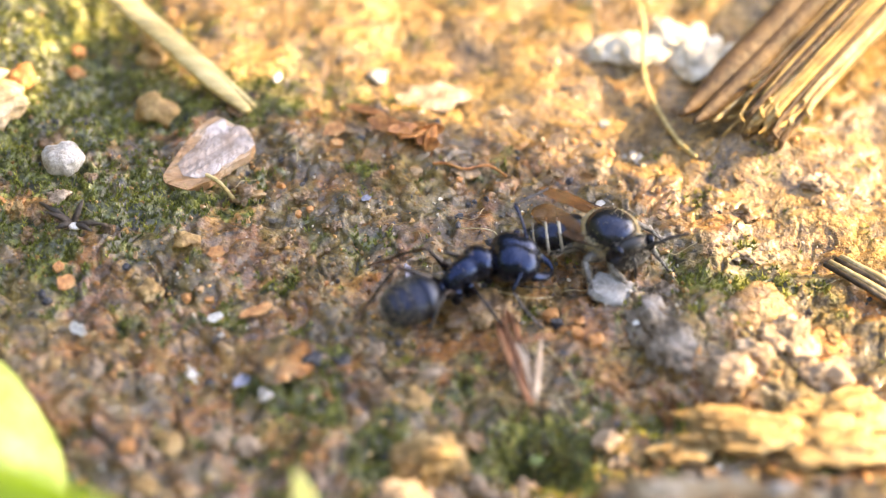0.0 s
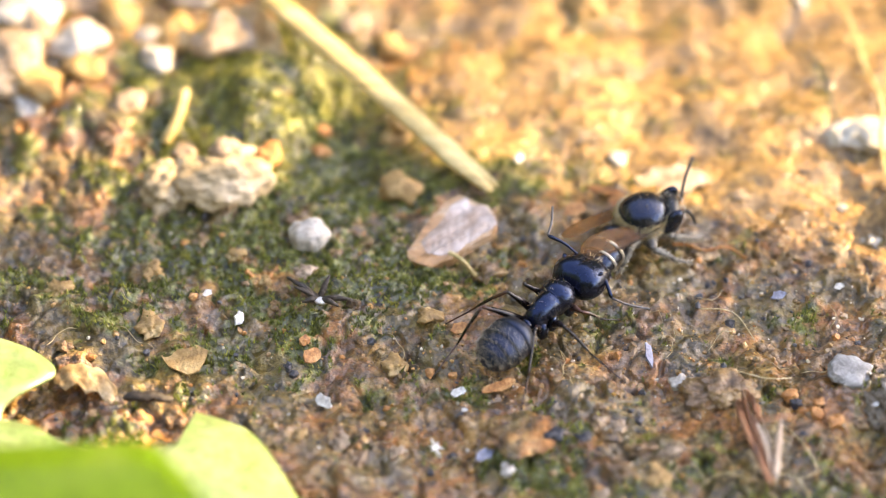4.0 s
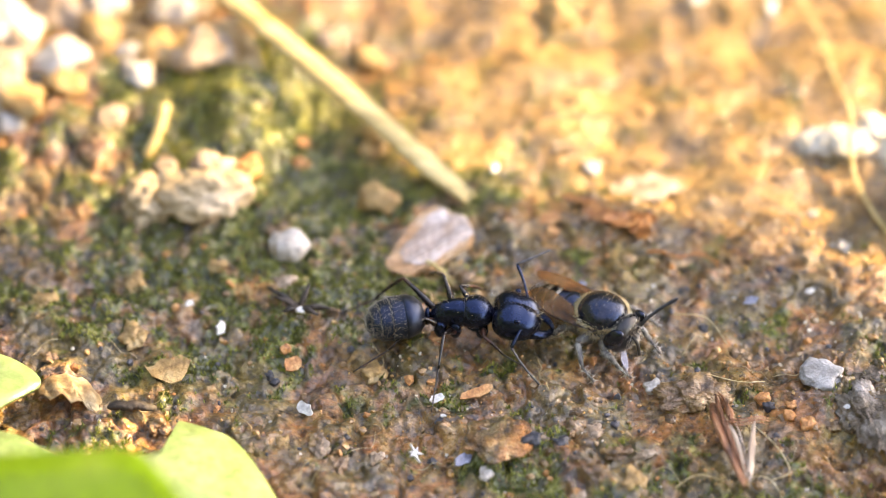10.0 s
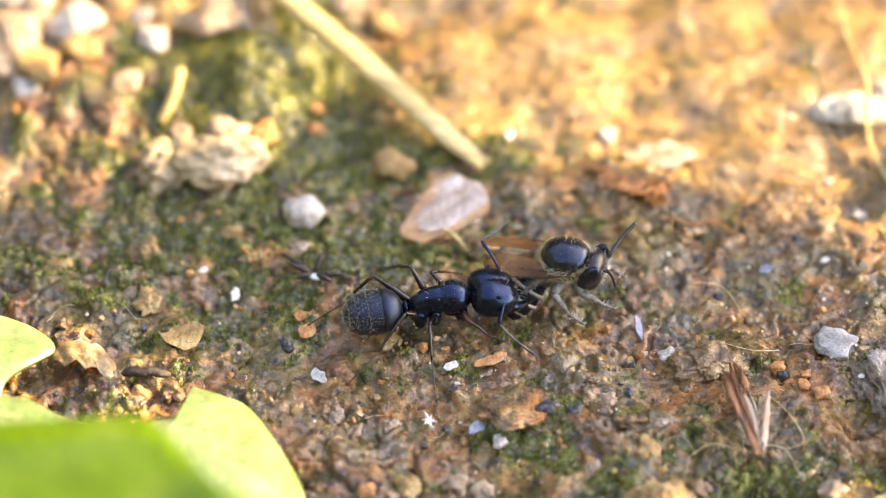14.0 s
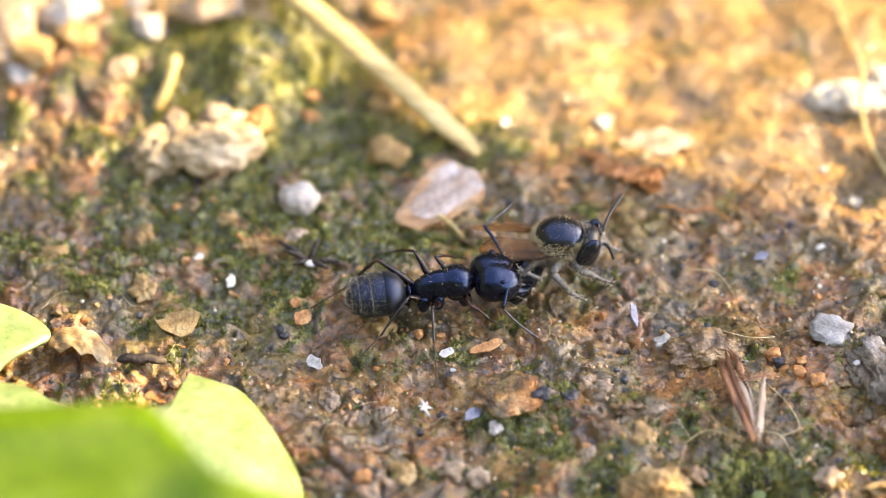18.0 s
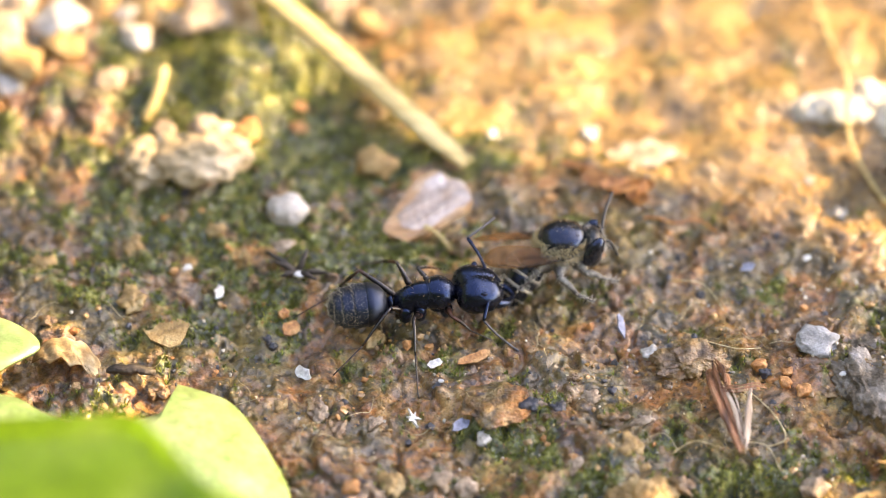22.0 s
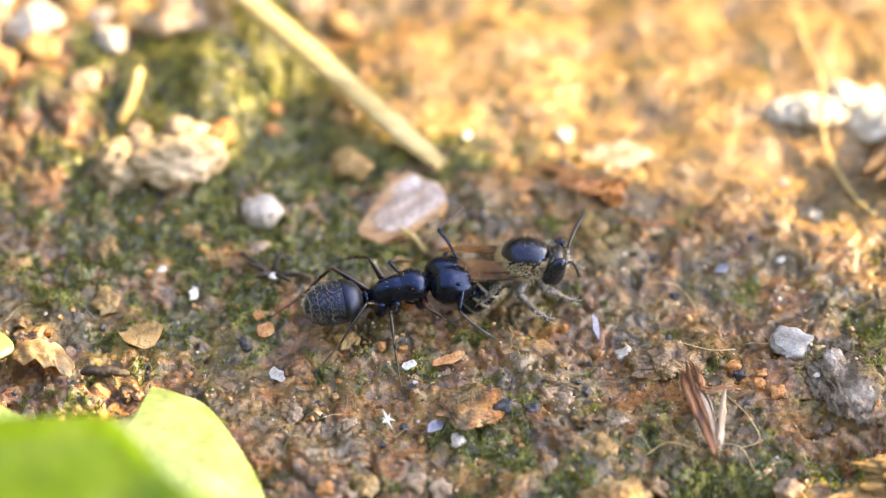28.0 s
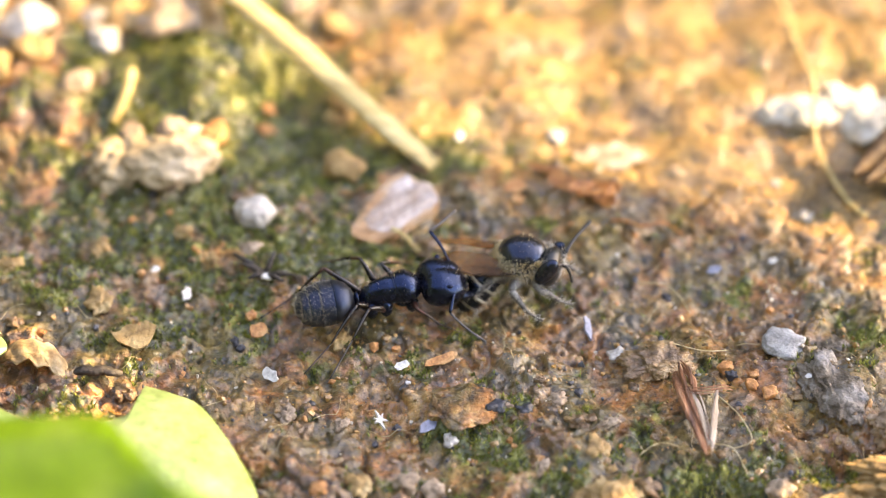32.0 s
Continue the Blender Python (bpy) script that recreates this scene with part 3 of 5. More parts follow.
# ---- unseen plain walls added to block the low sky, open towards the sun ----
def wall(name, x, y, length, turn):
    bm = bmesh.new()
    bmesh.ops.create_cube(bm, size=1)
    bm.transform(Matrix.Diagonal((length * 1000, 200, 1500, 1)))
    bmesh.ops.bevel(bm, geom=bm.edges[:], offset=15, segments=2)
    return thing(name, bm, SKY_BLOCK, pose(x, y, 0.74, 0, 0, turn), "plain dark green wall, unseen, added to block low sky", "wall", kind="structure", smooth=False)


wall("wall_north", 0, 1.6, 3.4, 0)
wall("wall_west", -1.6, 0, 3.0, 90)
wall("wall_south", 0, -1.6, 3.4, 0)


# ---- unseen plants added to the right of the view, whose leaves shade the ground ----
def plant_leaf(outline, reach, label, stem_to):
    """An added broad leaf, out of view, held above the ground on a stalk; its shadow falls on the outline."""
    lift = SUN_WAY * reach
    moved = [(x + lift.x, y + lift.y) for x, y in outline]
    cx, cy = sum(p[0] for p in moved) / len(moved), sum(p[1] for p in moved) / len(moved)
    leaf = empty("shading_plant", mm(stem_to[0], stem_to[1], 0), label, "plant", "plants beside the view")
    place = mm(-stem_to[0], -stem_to[1], 0)
    part("leaf_blade", blade(moved, lambda x, y: lift.z + 0.12 * math.sin(x * 0.2) + 0.1 * math.sin(y * 0.25), 0.4, 8, (cx, cy)), LEAF, leaf, at=place)
    part("stalk", tube(smooth_line([(stem_to[0], stem_to[1], -2), (stem_to[0] - 3, stem_to[1], lift.z * 0.5), (stem_to[0] - 8, stem_to[1] * 0.8 + cy * 0.2, lift.z * 0.9), (cx, cy, lift.z)]), 0.9, 10), LEAF, leaf, at=place)
    part("midrib", tube([(min(p[0] for p in moved) + 4, cy, lift.z + 0.2), (cx, cy, lift.z + 0.2), (max(p[0] for p in moved) - 2, cy, lift.z + 0.2)], 0.5, 8), LEAF, leaf, at=place)
    return leaf


plant_leaf(((2.03, 9.74), (9.51, 7.69), (16.07, 6.47), (20.2, 3.9), (24.2, 1.6), (27.6, -0.8), (29.4, -3.8), (30.6, -7.6), (30.2, -11.6), (28.0, -15.4), (24, -18.6), (20.5, -20.6), (19.0, -22.8),
            (14.3, -22.9), (13.4, -20.2), (8.77, -22.9), (1.94, -26.2), (-5.84, -23.37), (-9.6, -17.66), (-11.5, -13), (-7.94, -7.94), (-5.04, 4.03)), 130, "broad green leaf on a stalk, unseen, added to cast shade", (70, -140))
plant_leaf(((-1.2, 11.6), (-3.6, 15.6), (-6.4, 14.6), (-8.0, 9.6), (-9.4, 7.6), (-11.2, 6.6), (-14.0, 5.8), (-20.28, 5.0), (-30.4, 4.8), (-42.32, 2.03), (-39.91, -6), (-27.92, -6.6), (-21, -7), (-15.5, -9), (-13, -12), (-5.91, -13.8), (3.97, -7.94), (6.05, 4.03)), 170,
           "long green leaf on a stalk, unseen, added to cast shade", (45, -150))
plant_leaf(((13.4, -23.2), (18.5, -22.6), (23.41, -21.95), (30.23, -22.43), (35.99, -24.32), (42.34, -32.72), (38.04, -41.85), (24.67, -43.65), (13.32, -38.4), (11.2, -31.0), (11.8, -26.14)), 120, "small green leaf on a stalk, unseen, added to cast shade", (95, -150))


STALK = material("golden_stalk", ((0.2, 0.11, 0.035), (0.42, 0.26, 0.09), (0.55, 0.38, 0.16)), 700, 6, 0.55, 0.6, 2600, stretch=(0.5, 0.5, 1.6))
# brown of the bark, darkened as well for the stalk's shaded left side
BARK = material("brown_bark", ((0.035, 0.018, 0.008), (0.09, 0.048, 0.022), (0.17, 0.1, 0.05)), 500, 7, 0.6, 0.7, 2200)


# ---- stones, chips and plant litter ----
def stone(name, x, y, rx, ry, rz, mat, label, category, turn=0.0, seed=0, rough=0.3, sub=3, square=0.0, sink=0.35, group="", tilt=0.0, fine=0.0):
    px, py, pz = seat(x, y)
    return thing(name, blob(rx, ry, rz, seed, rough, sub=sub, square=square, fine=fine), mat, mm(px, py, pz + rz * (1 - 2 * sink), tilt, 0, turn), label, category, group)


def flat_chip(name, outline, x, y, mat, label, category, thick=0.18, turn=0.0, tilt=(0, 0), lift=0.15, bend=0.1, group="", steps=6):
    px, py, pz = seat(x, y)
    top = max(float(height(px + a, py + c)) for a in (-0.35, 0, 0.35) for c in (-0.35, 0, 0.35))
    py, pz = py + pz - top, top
    bm = blade(outline, lambda a, b: bend * math.sin(a * 1.3 + b * 0.7), thick, 3, None, steps)
    return thing(name, bm, mat, mm(px, py, pz + lift, tilt[0], tilt[1], turn), label, category, group, smooth=False)


stone("white_stone", -8.65, 2.62, 1.28, 1.08, 1.0, WHITE_STONE, "rounded white stone with a worn top", "stone", 10, 3, 0.2, 4, 0.15, fine=0.012)
stone("grey_stone", 23.42, -8.5, 1.4, 1.2, 0.42, GREY_STONE, "pale grey angular stone lying flat", "stone", -25, 45, 0.3, 4, 0.6, fine=0.03)
stone("rough_stone", 26.0, -12.0, 1.45, 2.6, 0.8, GREY_CLOD, "rough greyish brown stone half sunk in soil", "stone", 15, 7, 0.6, 5, 0.1, 0.5, fine=0.16)
stone("rough_stone", 26.4, -8.7, 1.2, 1.1, 0.55, GREY_CLOD, "rough greyish brown stone half sunk in soil", "stone", 40, 8, 0.6, 5, 0.1, 0.55, fine=0.16)
stone("flat_clod", 4.1, -13.3, 1.9, 1.6, 0.34, SOIL, "flat pinkish orange clod in wet soil", "clod", 10, 33, 0.4, 5, 0.1, 0.45, fine=0.03)
stone("soil_clod", 15.9, -9.9, 1.8, 1.3, 0.6, CLOD, "crumbly brown clod of soil", "clod", 0, 9, 0.7, 5, 0, 0.45, fine=0.18)
stone("earth_lump", 29.5, -15.2, 1.6, 1.2, 1.0, PINK_LUMP, "pale pinkish lump of dry earth", "clod", 20, 11, 0.55, 5, 0, 0.4, "pale lumps of earth", fine=0.17)
stone("earth_lump", 33.3, -12.7, 1.4, 1.6, 1.1, PINK_LUMP, "pale pinkish lump of dry earth", "clod", -30, 12, 0.55, 5, 0, 0.4, "pale lumps of earth", fine=0.17)
stone("earth_lump", 31.3, -13.7, 0.8, 1.2, 0.8, PINK_LUMP, "pale pinkish lump of dry earth", "clod", 60, 13, 0.55, 4, 0, 0.4, "pale lumps of earth", fine=0.17)
stone("earth_lump", 35.2, -15.73, 1.3, 1.0, 1.0, PINK_LUMP, "small pale lump of dry earth", "clod", 0, 14, 0.5, 4, 0, 0.4, "pale lumps of earth", fine=0.17)
stone("dark_clod", 31.29, -10.1, 2.4, 1.5, 0.9, CLOD, "dark mossy clod of soil", "clod", 10, 15, 0.5, 4, 0, 0.45, fine=0.1)
rock = stone("foreground_rock", 30.2, -31.2, 10.0, 5.0, 4.6, ROCK, "big rough brown rock crusted with grey and ochre grains", "rock", -8, 17, 0.35, 6, 0.25, 0.4, fine=0.1)


def rock_grains():
    """Grains of several colours stuck to the rock."""
    rr = random.Random(61)
    shapes = [mesh_of("grain", blob(0.5, 0.42, 0.36, 300 + k, 0.5, sub=2), (GREY_STONE, OCHRE_LUMP, PINK_LUMP, GREY_CLOD, CLOD, OCHRE_LUMP)[k % 6]) for k in range(12)]
    verts = [v for v in rock.data.vertices if v.normal.z > -0.1]
    for k in range(220):
        v = rr.choice(verts)
        ob = new("grain", shapes[k % 12])
        ob.parent = rock
        s = rr.uniform(0.5, 1.5) * (1.6 if k % 17 == 0 else 1.0)
        ob.matrix_basis = Matrix.Translation(v.co) @ pose(0, 0, 0, rr.uniform(-40, 40), rr.uniform(-40, 40), rr.uniform(0, 360)) @ Matrix.Scale(s, 4)


rock_grains()
for k, (x, y, a, c, h) in enumerate(((29.6, -18.6, 3.0, 0.9, 0.6), (30.6, -19.9, 3.4, 1.1, 0.75), (34.5, -20.6, 3.6, 1.6, 0.9), (27.2, -20.5, 1.9, 1.0, 0.5), (35.6, -18.4, 3.0, 1.5, 0.8))):
    stone("clay_ledge", x, y, a, c, h, OCHRE_LUMP, "smooth layered ledge of yellow clay", "clay", -8 + 5 * k, 24 + k, 0.75, 5, 0.0, 0.45, "ledges of clay", fine=0.11)
stone("sunlit_lump", 12.3, -21.29, 1.9, 1.6, 1.2, OCHRE_LUMP, "sunlit ochre lump of earth", "clod", 30, 19, 0.6, 5, 0, 0.45, fine=0.22)
stone("round_lump", 10.6, -24.69, 1.5, 1.4, 1.1, PINK_LUMP, "rounded pale brown lump of earth", "clod", 0, 20, 0.45, 5, 0, 0.4, fine=0.15)
for k, (x, y, s) in enumerate(((21.47, -10.84, 0.3), (19.91, -10.24, 0.42), (22.28, -12.33, 0.48), (21.26, -11.79, 0.4), (-3.61, -11.56, 0.2), (-4.24, -19.85, 0.5), (-11.37, 9.95, 0.85), (-8.14, 12.42, 0.5), (-8.23, 10.56, 0.5), (35.45, -14.67, 0.5))):
    stone("orange_pebble", x, y, s * 1.1, s * 0.9, s * 0.75, ORANGE, "small orange pebble on the soil", "pebble", 40 * k, 30 + k, 0.55, 3, 0.3, fine=0.06, group="orange pebbles")
for k, (x, y, s) in enumerate(((6.09, -13.51, 0.55), (7.79, -13.64, 0.5), (10.96, -12.34, 0.3), (-9.53, -8.24, 0.35), (20.18, -10.85, 0.4))):
    stone("black_pebble", x, y, s * 0.95, s * 0.75, s * 0.6, BLACK_STONE, "small black pebble on the soil", "pebble", 35 * k, 40 + k, 0.8, 3, 0.3, fine=0.12, group="black pebbles")
for k, (x, y, s) in enumerate(((13.41, -9.35, 0.48), (3.34, -16.21, 0.4), (2.35, -20.05, 0.65), (0.69, -19.48, 0.6), (1.56, -23.94, 0.4), (26.05, 2.62, 0.38), (24.43, 5.55, 0.3), (10.56, 9.95, 0.5),
                               (22.49, -20.14, 0.7), (36.49, -17.66, 0.5), (6.69, -13.42, 0.36))):
    stone("cream_pebble", x, y, s * 1.15, s, s * 0.7, (WHITE_STONE, PINK_LUMP)[y < -17 or x == 6.69], "small cream-coloured pebble on the soil", "pebble", 50 * k, 50 + k, 0.55, 3, 0.3, fine=0.05, group="cream pebbles")
for k, (x, y, s) in enumerate(((-28.27, 23.42, 2.2), (-25.01, 25.01, 1.9), (-21.23, 22.68, 2.0), (-17.18, 25.87, 1.7), (-28.33, 19.3, 1.7), (-25.5, 20.77, 1.1), (-22.26, 26.4, 1.5), (-30.56, 26.93, 2.2), (-23.98, 17.83, 1.2), (-27.06, 14.8, 1.2),
                               (-16.6, 9.9, 0.9), (-13.7, 9.7, 1.25), (-4.01, 20.56, 1.0), (-6.5, 22.89, 0.9), (-3.46, 12.21, 1.1), (-19.08, 18.77, 1.1), (-20.62, 14.49, 1.0), (8.78, 24.8, 1.3), (-3.24, 6.88, 1.2))):
    stone("pale_pebble", x, y, s * 1.1, s * 0.9, s * 0.75, PINK_LUMP if -18 < x < -13 and y < 12 else OCHRE_LUMP if x > -5 else (WHITE_STONE, PINK_LUMP, OCHRE_LUMP)[k % 3], "pale sunlit pebble among moss", "pebble", 70 * k, 70 + k, 0.6, 3, 0.15, group="pale pebbles among the moss", fine=0.03)
for k, (x, y, s) in enumerate(((27.07, 12.21, 1.9), (30.71, 11.59, 2.1), (29.15, 13.25, 1.5), (25.04, 12.42, 1.2), (32.95, 11.59, 1.1))):
    stone("white_crust", x, y, s * 1.0, s * 0.72, s * 0.42, CRUST, "crumbly white lime crust in the sun", "crust", 70 * k, 100 + k, 0.5, 4, 0, 0.35, "white crusty lumps", fine=0.1)
MOUND = material("mossy_earth", ((0.17, 0.12, 0.06), (0.4, 0.29, 0.17), (0.58, 0.46, 0.34)), 330, 8, 0.6, 0.6, 1800, depth=0.0003)
stone("earth_mound", -14.2, 7.5, 3.1, 2.1, 1.5, MOUND, "pale mossy mound of earth half in sun", "clod", 6, 41, 0.32, 5, 0, 0.42, fine=0.014)
stone("earth_mound", -17.4, 7.0, 2.0, 1.6, 1.3, MOUND, "small mossy mound of earth", "clod", 30, 42, 0.5, 5, 0, 0.4, fine=0.04)
flat_chip("pale_crust_patch", ((-2.2, -0.5), (-2.3, 0.3), (-1.5, 0.6), (-1.2, 1.2), (-0.2, 1.0), (0.4, 1.4), (1.3, 0.9), (1.7, 1.0), (2.5, 0.2), (2.0, -0.4), (1.4, -0.5), (0.9, -1.2), (-0.2, -0.9), (-0.6, -1.2), (-1.4, -0.7)), 13.9, 8.0, PINK_LUMP, "thin pale pinkish crust on the soil", "crust", 0.22, 0, (2, 0), -0.1, 0.08, "", 2)


def small_clods():
    """Separate little clods pressed into the soil."""
    rr = random.Random(31)
    shapes = [mesh_of("soil_clod", blob(0.55, 0.45, 0.3, 200 + k, 0.8, sub=4, fine=0.2), (CLOD, OCHRE_LUMP, CLOD, PINK_LUMP)[k % 4]) for k in range(8)]
    for k in range(90):
        x, y = rr.uniform(-26, 38), rr.uniform(-30, 8)
        ob = new("soil_clod", shapes[k % 8])
        ob.matrix_basis = mm(x, y, float(height(x, y)) + 0.02, rr.uniform(-15, 15), rr.uniform(-15, 15), rr.uniform(0, 360))
        ob.scale = (rr.uniform(0.6, 1.5),) * 3
        tagged(ob, "small rough clod pressed into damp soil", "clod", "small clods")
    for k in range(16):
        x, y, s = rr.uniform(-33, -13), rr.uniform(15, 31), rr.uniform(0.8, 2.0)
        stone("pale_pebble", x, y, s * 1.2, s * 0.9, s * 0.7, (WHITE_STONE, PINK_LUMP, OCHRE_LUMP)[k % 3], "pale sunlit pebble among moss", "pebble", 70 * k, 170 + k, 0.6, 3, 0.15, group="pale pebbles among the moss", fine=0.04)


small_clods()


def wood_chip():
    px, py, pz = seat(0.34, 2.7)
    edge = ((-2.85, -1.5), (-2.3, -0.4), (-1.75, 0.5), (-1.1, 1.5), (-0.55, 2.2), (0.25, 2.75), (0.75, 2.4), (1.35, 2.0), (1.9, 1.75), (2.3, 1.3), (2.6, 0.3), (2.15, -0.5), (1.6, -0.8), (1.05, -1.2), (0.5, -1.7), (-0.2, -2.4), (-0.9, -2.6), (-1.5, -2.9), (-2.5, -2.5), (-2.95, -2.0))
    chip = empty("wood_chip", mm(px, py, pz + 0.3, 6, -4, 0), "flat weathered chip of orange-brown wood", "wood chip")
    grain = lambda a, b: 0.12 * math.sin(4.5 * (b - 0.7 * a)) + 0.05 * math.sin(11 * (b - 0.7 * a) + a)
    part("slab", blade(edge, lambda a, b: 0.55 * grain(a, b), 0.65, 9, None, 2), WOOD, chip, smooth=False)
    # greyer upper face, a little smaller than the slab
    face = [(0.32 + a * 0.8 + 0.16 * math.sin(5.1 * b), 0.12 + b * 0.8 + 0.14 * math.sin(4.3 * a + 1)) for a, b in edge]
    part("worn_face", blade(face, lambda a, b: 0.6 + 0.55 * grain(a, b) - 0.004 * (a * a + b * b), 0.12, 7, None, 2), GREY_WOOD, chip, "grey upper face", smooth=False)
    return chip


wood_chip()


def straw():
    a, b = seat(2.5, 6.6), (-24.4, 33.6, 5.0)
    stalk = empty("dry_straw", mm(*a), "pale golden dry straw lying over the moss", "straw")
    line = [Vector(a).lerp(Vector(b), u) - Vector(a) + Vector((0, 0, 0.9 * math.sin(u * 3.0) + 0.4)) for u in (0, 0.06, 0.15, 0.3, 0.5, 0.75, 1)]
    part("stem", tube(smooth_line(line), [0.3 + 0.45 * min(1, i / 7) for i in range(31)], 12, 0.55), STRAW, stalk)
    edge = [p + Vector((0.42, 0.3, 0.1)) for p in line[:6]]
    part("sheath", tube(smooth_line(edge), [0.12 + 0.2 * min(1, i / 6) for i in range(26)], 8, 0.6), STRAW, stalk, "paler loose sheath")
    return stalk


straw()


def splinter():
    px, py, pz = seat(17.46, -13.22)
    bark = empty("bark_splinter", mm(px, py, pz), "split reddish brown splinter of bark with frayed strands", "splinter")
    rr = random.Random(12)
    for pts, w, pale in (([(-0.6, 2.3, 0.3), (-0.45, 1.0, 0.6), (0.05, -1.5, 0.6), (0.75, -3.8, 0.3)], 0.34, 0), ([(-0.2, 1.4, 0.5), (0.5, -0.8, 0.8), (0.9, -3.4, 0.4)], 0.1, 1),
                         ([(1.6, 0.4, 0.6), (1.3, -1.2, 0.7), (1.0, -3.5, 0.4)], 0.18, 1), ([(-0.6, 0.5, 0.9), (0.6, 0.2, 1.0), (1.8, 0.6, 0.8), (2.6, 0.9, 0.3)], 0.09, 0),
                         ([(-0.2, 2.5, 0.5), (0.1, 1.4, 0.8), (0.3, 0.2, 0.9)], 0.2, 0), ([(-0.85, 1.9, 0.2), (-0.7, 0.5, 0.5), (-0.1, -1.8, 0.5)], 0.16, 0)):
        for k in range(3):
            off = Vector((rr.uniform(-0.17, 0.17), rr.uniform(-0.6, 0.6), rr.uniform(-0.05, 0.25))) * (k > 0)
            line = smooth_line([Vector(p) + off + Vector((rr.uniform(-0.08, 0.08), 0, 0)) for p in pts])
            wide = w * (1, 0.6, 0.45)[k]
            part("strand", tube(line, [wide * (0.35 + math.sin(0.2 + 2.8 * i / len(line)) * 0.7 + rr.uniform(-0.25, 0.25)) for i in range(len(line))], 6, 0.55), (RED_WOOD, STRAND)[pale], bark, "pale inner strand" if pale else "", smooth=False)
    return bark


splinter()


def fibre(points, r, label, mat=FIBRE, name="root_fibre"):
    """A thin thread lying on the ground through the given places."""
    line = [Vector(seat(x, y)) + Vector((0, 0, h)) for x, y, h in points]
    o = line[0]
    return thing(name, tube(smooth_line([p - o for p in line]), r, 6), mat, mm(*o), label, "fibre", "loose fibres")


fibre(((18.56, -16.7, 0.4), (19.82, -17.27, 0.6), (20.57, -18.81, 0.1)), 0.045, "thin curled pale fibre by the splinter")
fibre(((19.24, -12.83, 0.3), (20.29, -14.57, 0.5), (20.93, -16.31, 0.3), (19.83, -16.89, 0.2)), 0.05, "thin curled pale fibre by the splinter")
fibre(((16.27, -8.53, 0.5), (18.43, -9.51, 0.7), (20.03, -9.12, 0.3)), 0.035, "thin brown root fibre on the soil")
fibre(((17.18, -17.08, 0.3), (15.52, -16.7, 0.5), (14.23, -17.46, 0.2)), 0.04, "thin curled pale fibre by the splinter")
fibre(((13.6, 2.2, 0.1), (14.4, 1.95, 0.35), (15.5, 1.4, 0.4), (16.7, 1.72, 0.4), (17.4, 1.5, 0.3), (18.0, 1.05, 0.1)), 0.09, "curved orange-brown root fibre on soil", LITTER)
fibre(((14.98, -3.39, 0.2), (16.96, -3.99, 0.5), (18.12, -5.97, 0.2)), 0.04, "thin brown root fibre on the soil")
fibre(((27.19, 28.54, 1.5), (25.23, 25.44, 1.8), (26.13, 21.09, 1.6), (26.64, 17.83, 1.2), (27.31, 13.35, 1.9), (27.15, 8.51, 1.0), (28.53, 4.33, 0.3), (29.67, 2.51, 0.2)), 0.15, "wiry golden root running over white crust", STRAW)
fibre(((25.24, 25.65, 1.8), (28.49, 26.93, 2.0), (33.09, 25.33, 1.5)), 0.18, "wiry golden root running over white crust", STRAW)
fibre(((-16.95, 14.91, 1.2), (-17.21, 12.83, 1.0), (-18.09, 10.98, 0.2)), 0.35, "short yellow stalk standing in moss", STRAW, "short_stalk")
fibre(((-0.5, 1.31, 0.4), (0.6, 0.3, 0.7), (1.6, -0.8, 0.2)), 0.14, "short pale yellow stalk by the wood chip", STRAW, "short_stalk")


def fragments():
    """Reddish crumbs of dead leaf."""
    for k, (x, y, sx, sy, turn, rx, ry) in enumerate(((11.1, 5.25, 1.5, 0.5, -25, 30, 10), (12.5, 4.44, 1.2, 0.7, 30, -40, 20), (13.5, 4.03, 0.9, 0.5, 70, 50, -30), (12.92, 5.25, 0.8, 0.4, 110, -20, 40),
                                                      (9.71, 6.67, 1.4, 0.25, -30, 10, 0), (13.72, 4.94, 0.7, 0.4, 10, 60, 10), (13.1, 4.2, 0.7, 0.5, 40, 25, 20), (13.6, 3.6, 0.55, 0.45, -30, 30, -15), (11.8, 5.0, 1.0, 0.35, 15, 15, 15))):
        flat_chip("leaf_fragment", ((-sx, -sy * 0.4), (-sx * 0.4, -sy), (sx * 0.5, -sy * 0.7), (sx, 0.1), (sx * 0.3, sy), (-sx * 0.6, sy * 0.7)), x, y, LITTER, "crumpled reddish brown fragment of dead leaf", "leaf litter", 0.1, turn, (rx, ry), 0.35, 0.15, "reddish leaf fragments")


fragments()
def smooth_flat(outline):
    return [(p.x, p.y) for p in smooth_line([(*p, 0) for p in (*outline, outline[0])], 2)[:-1]]


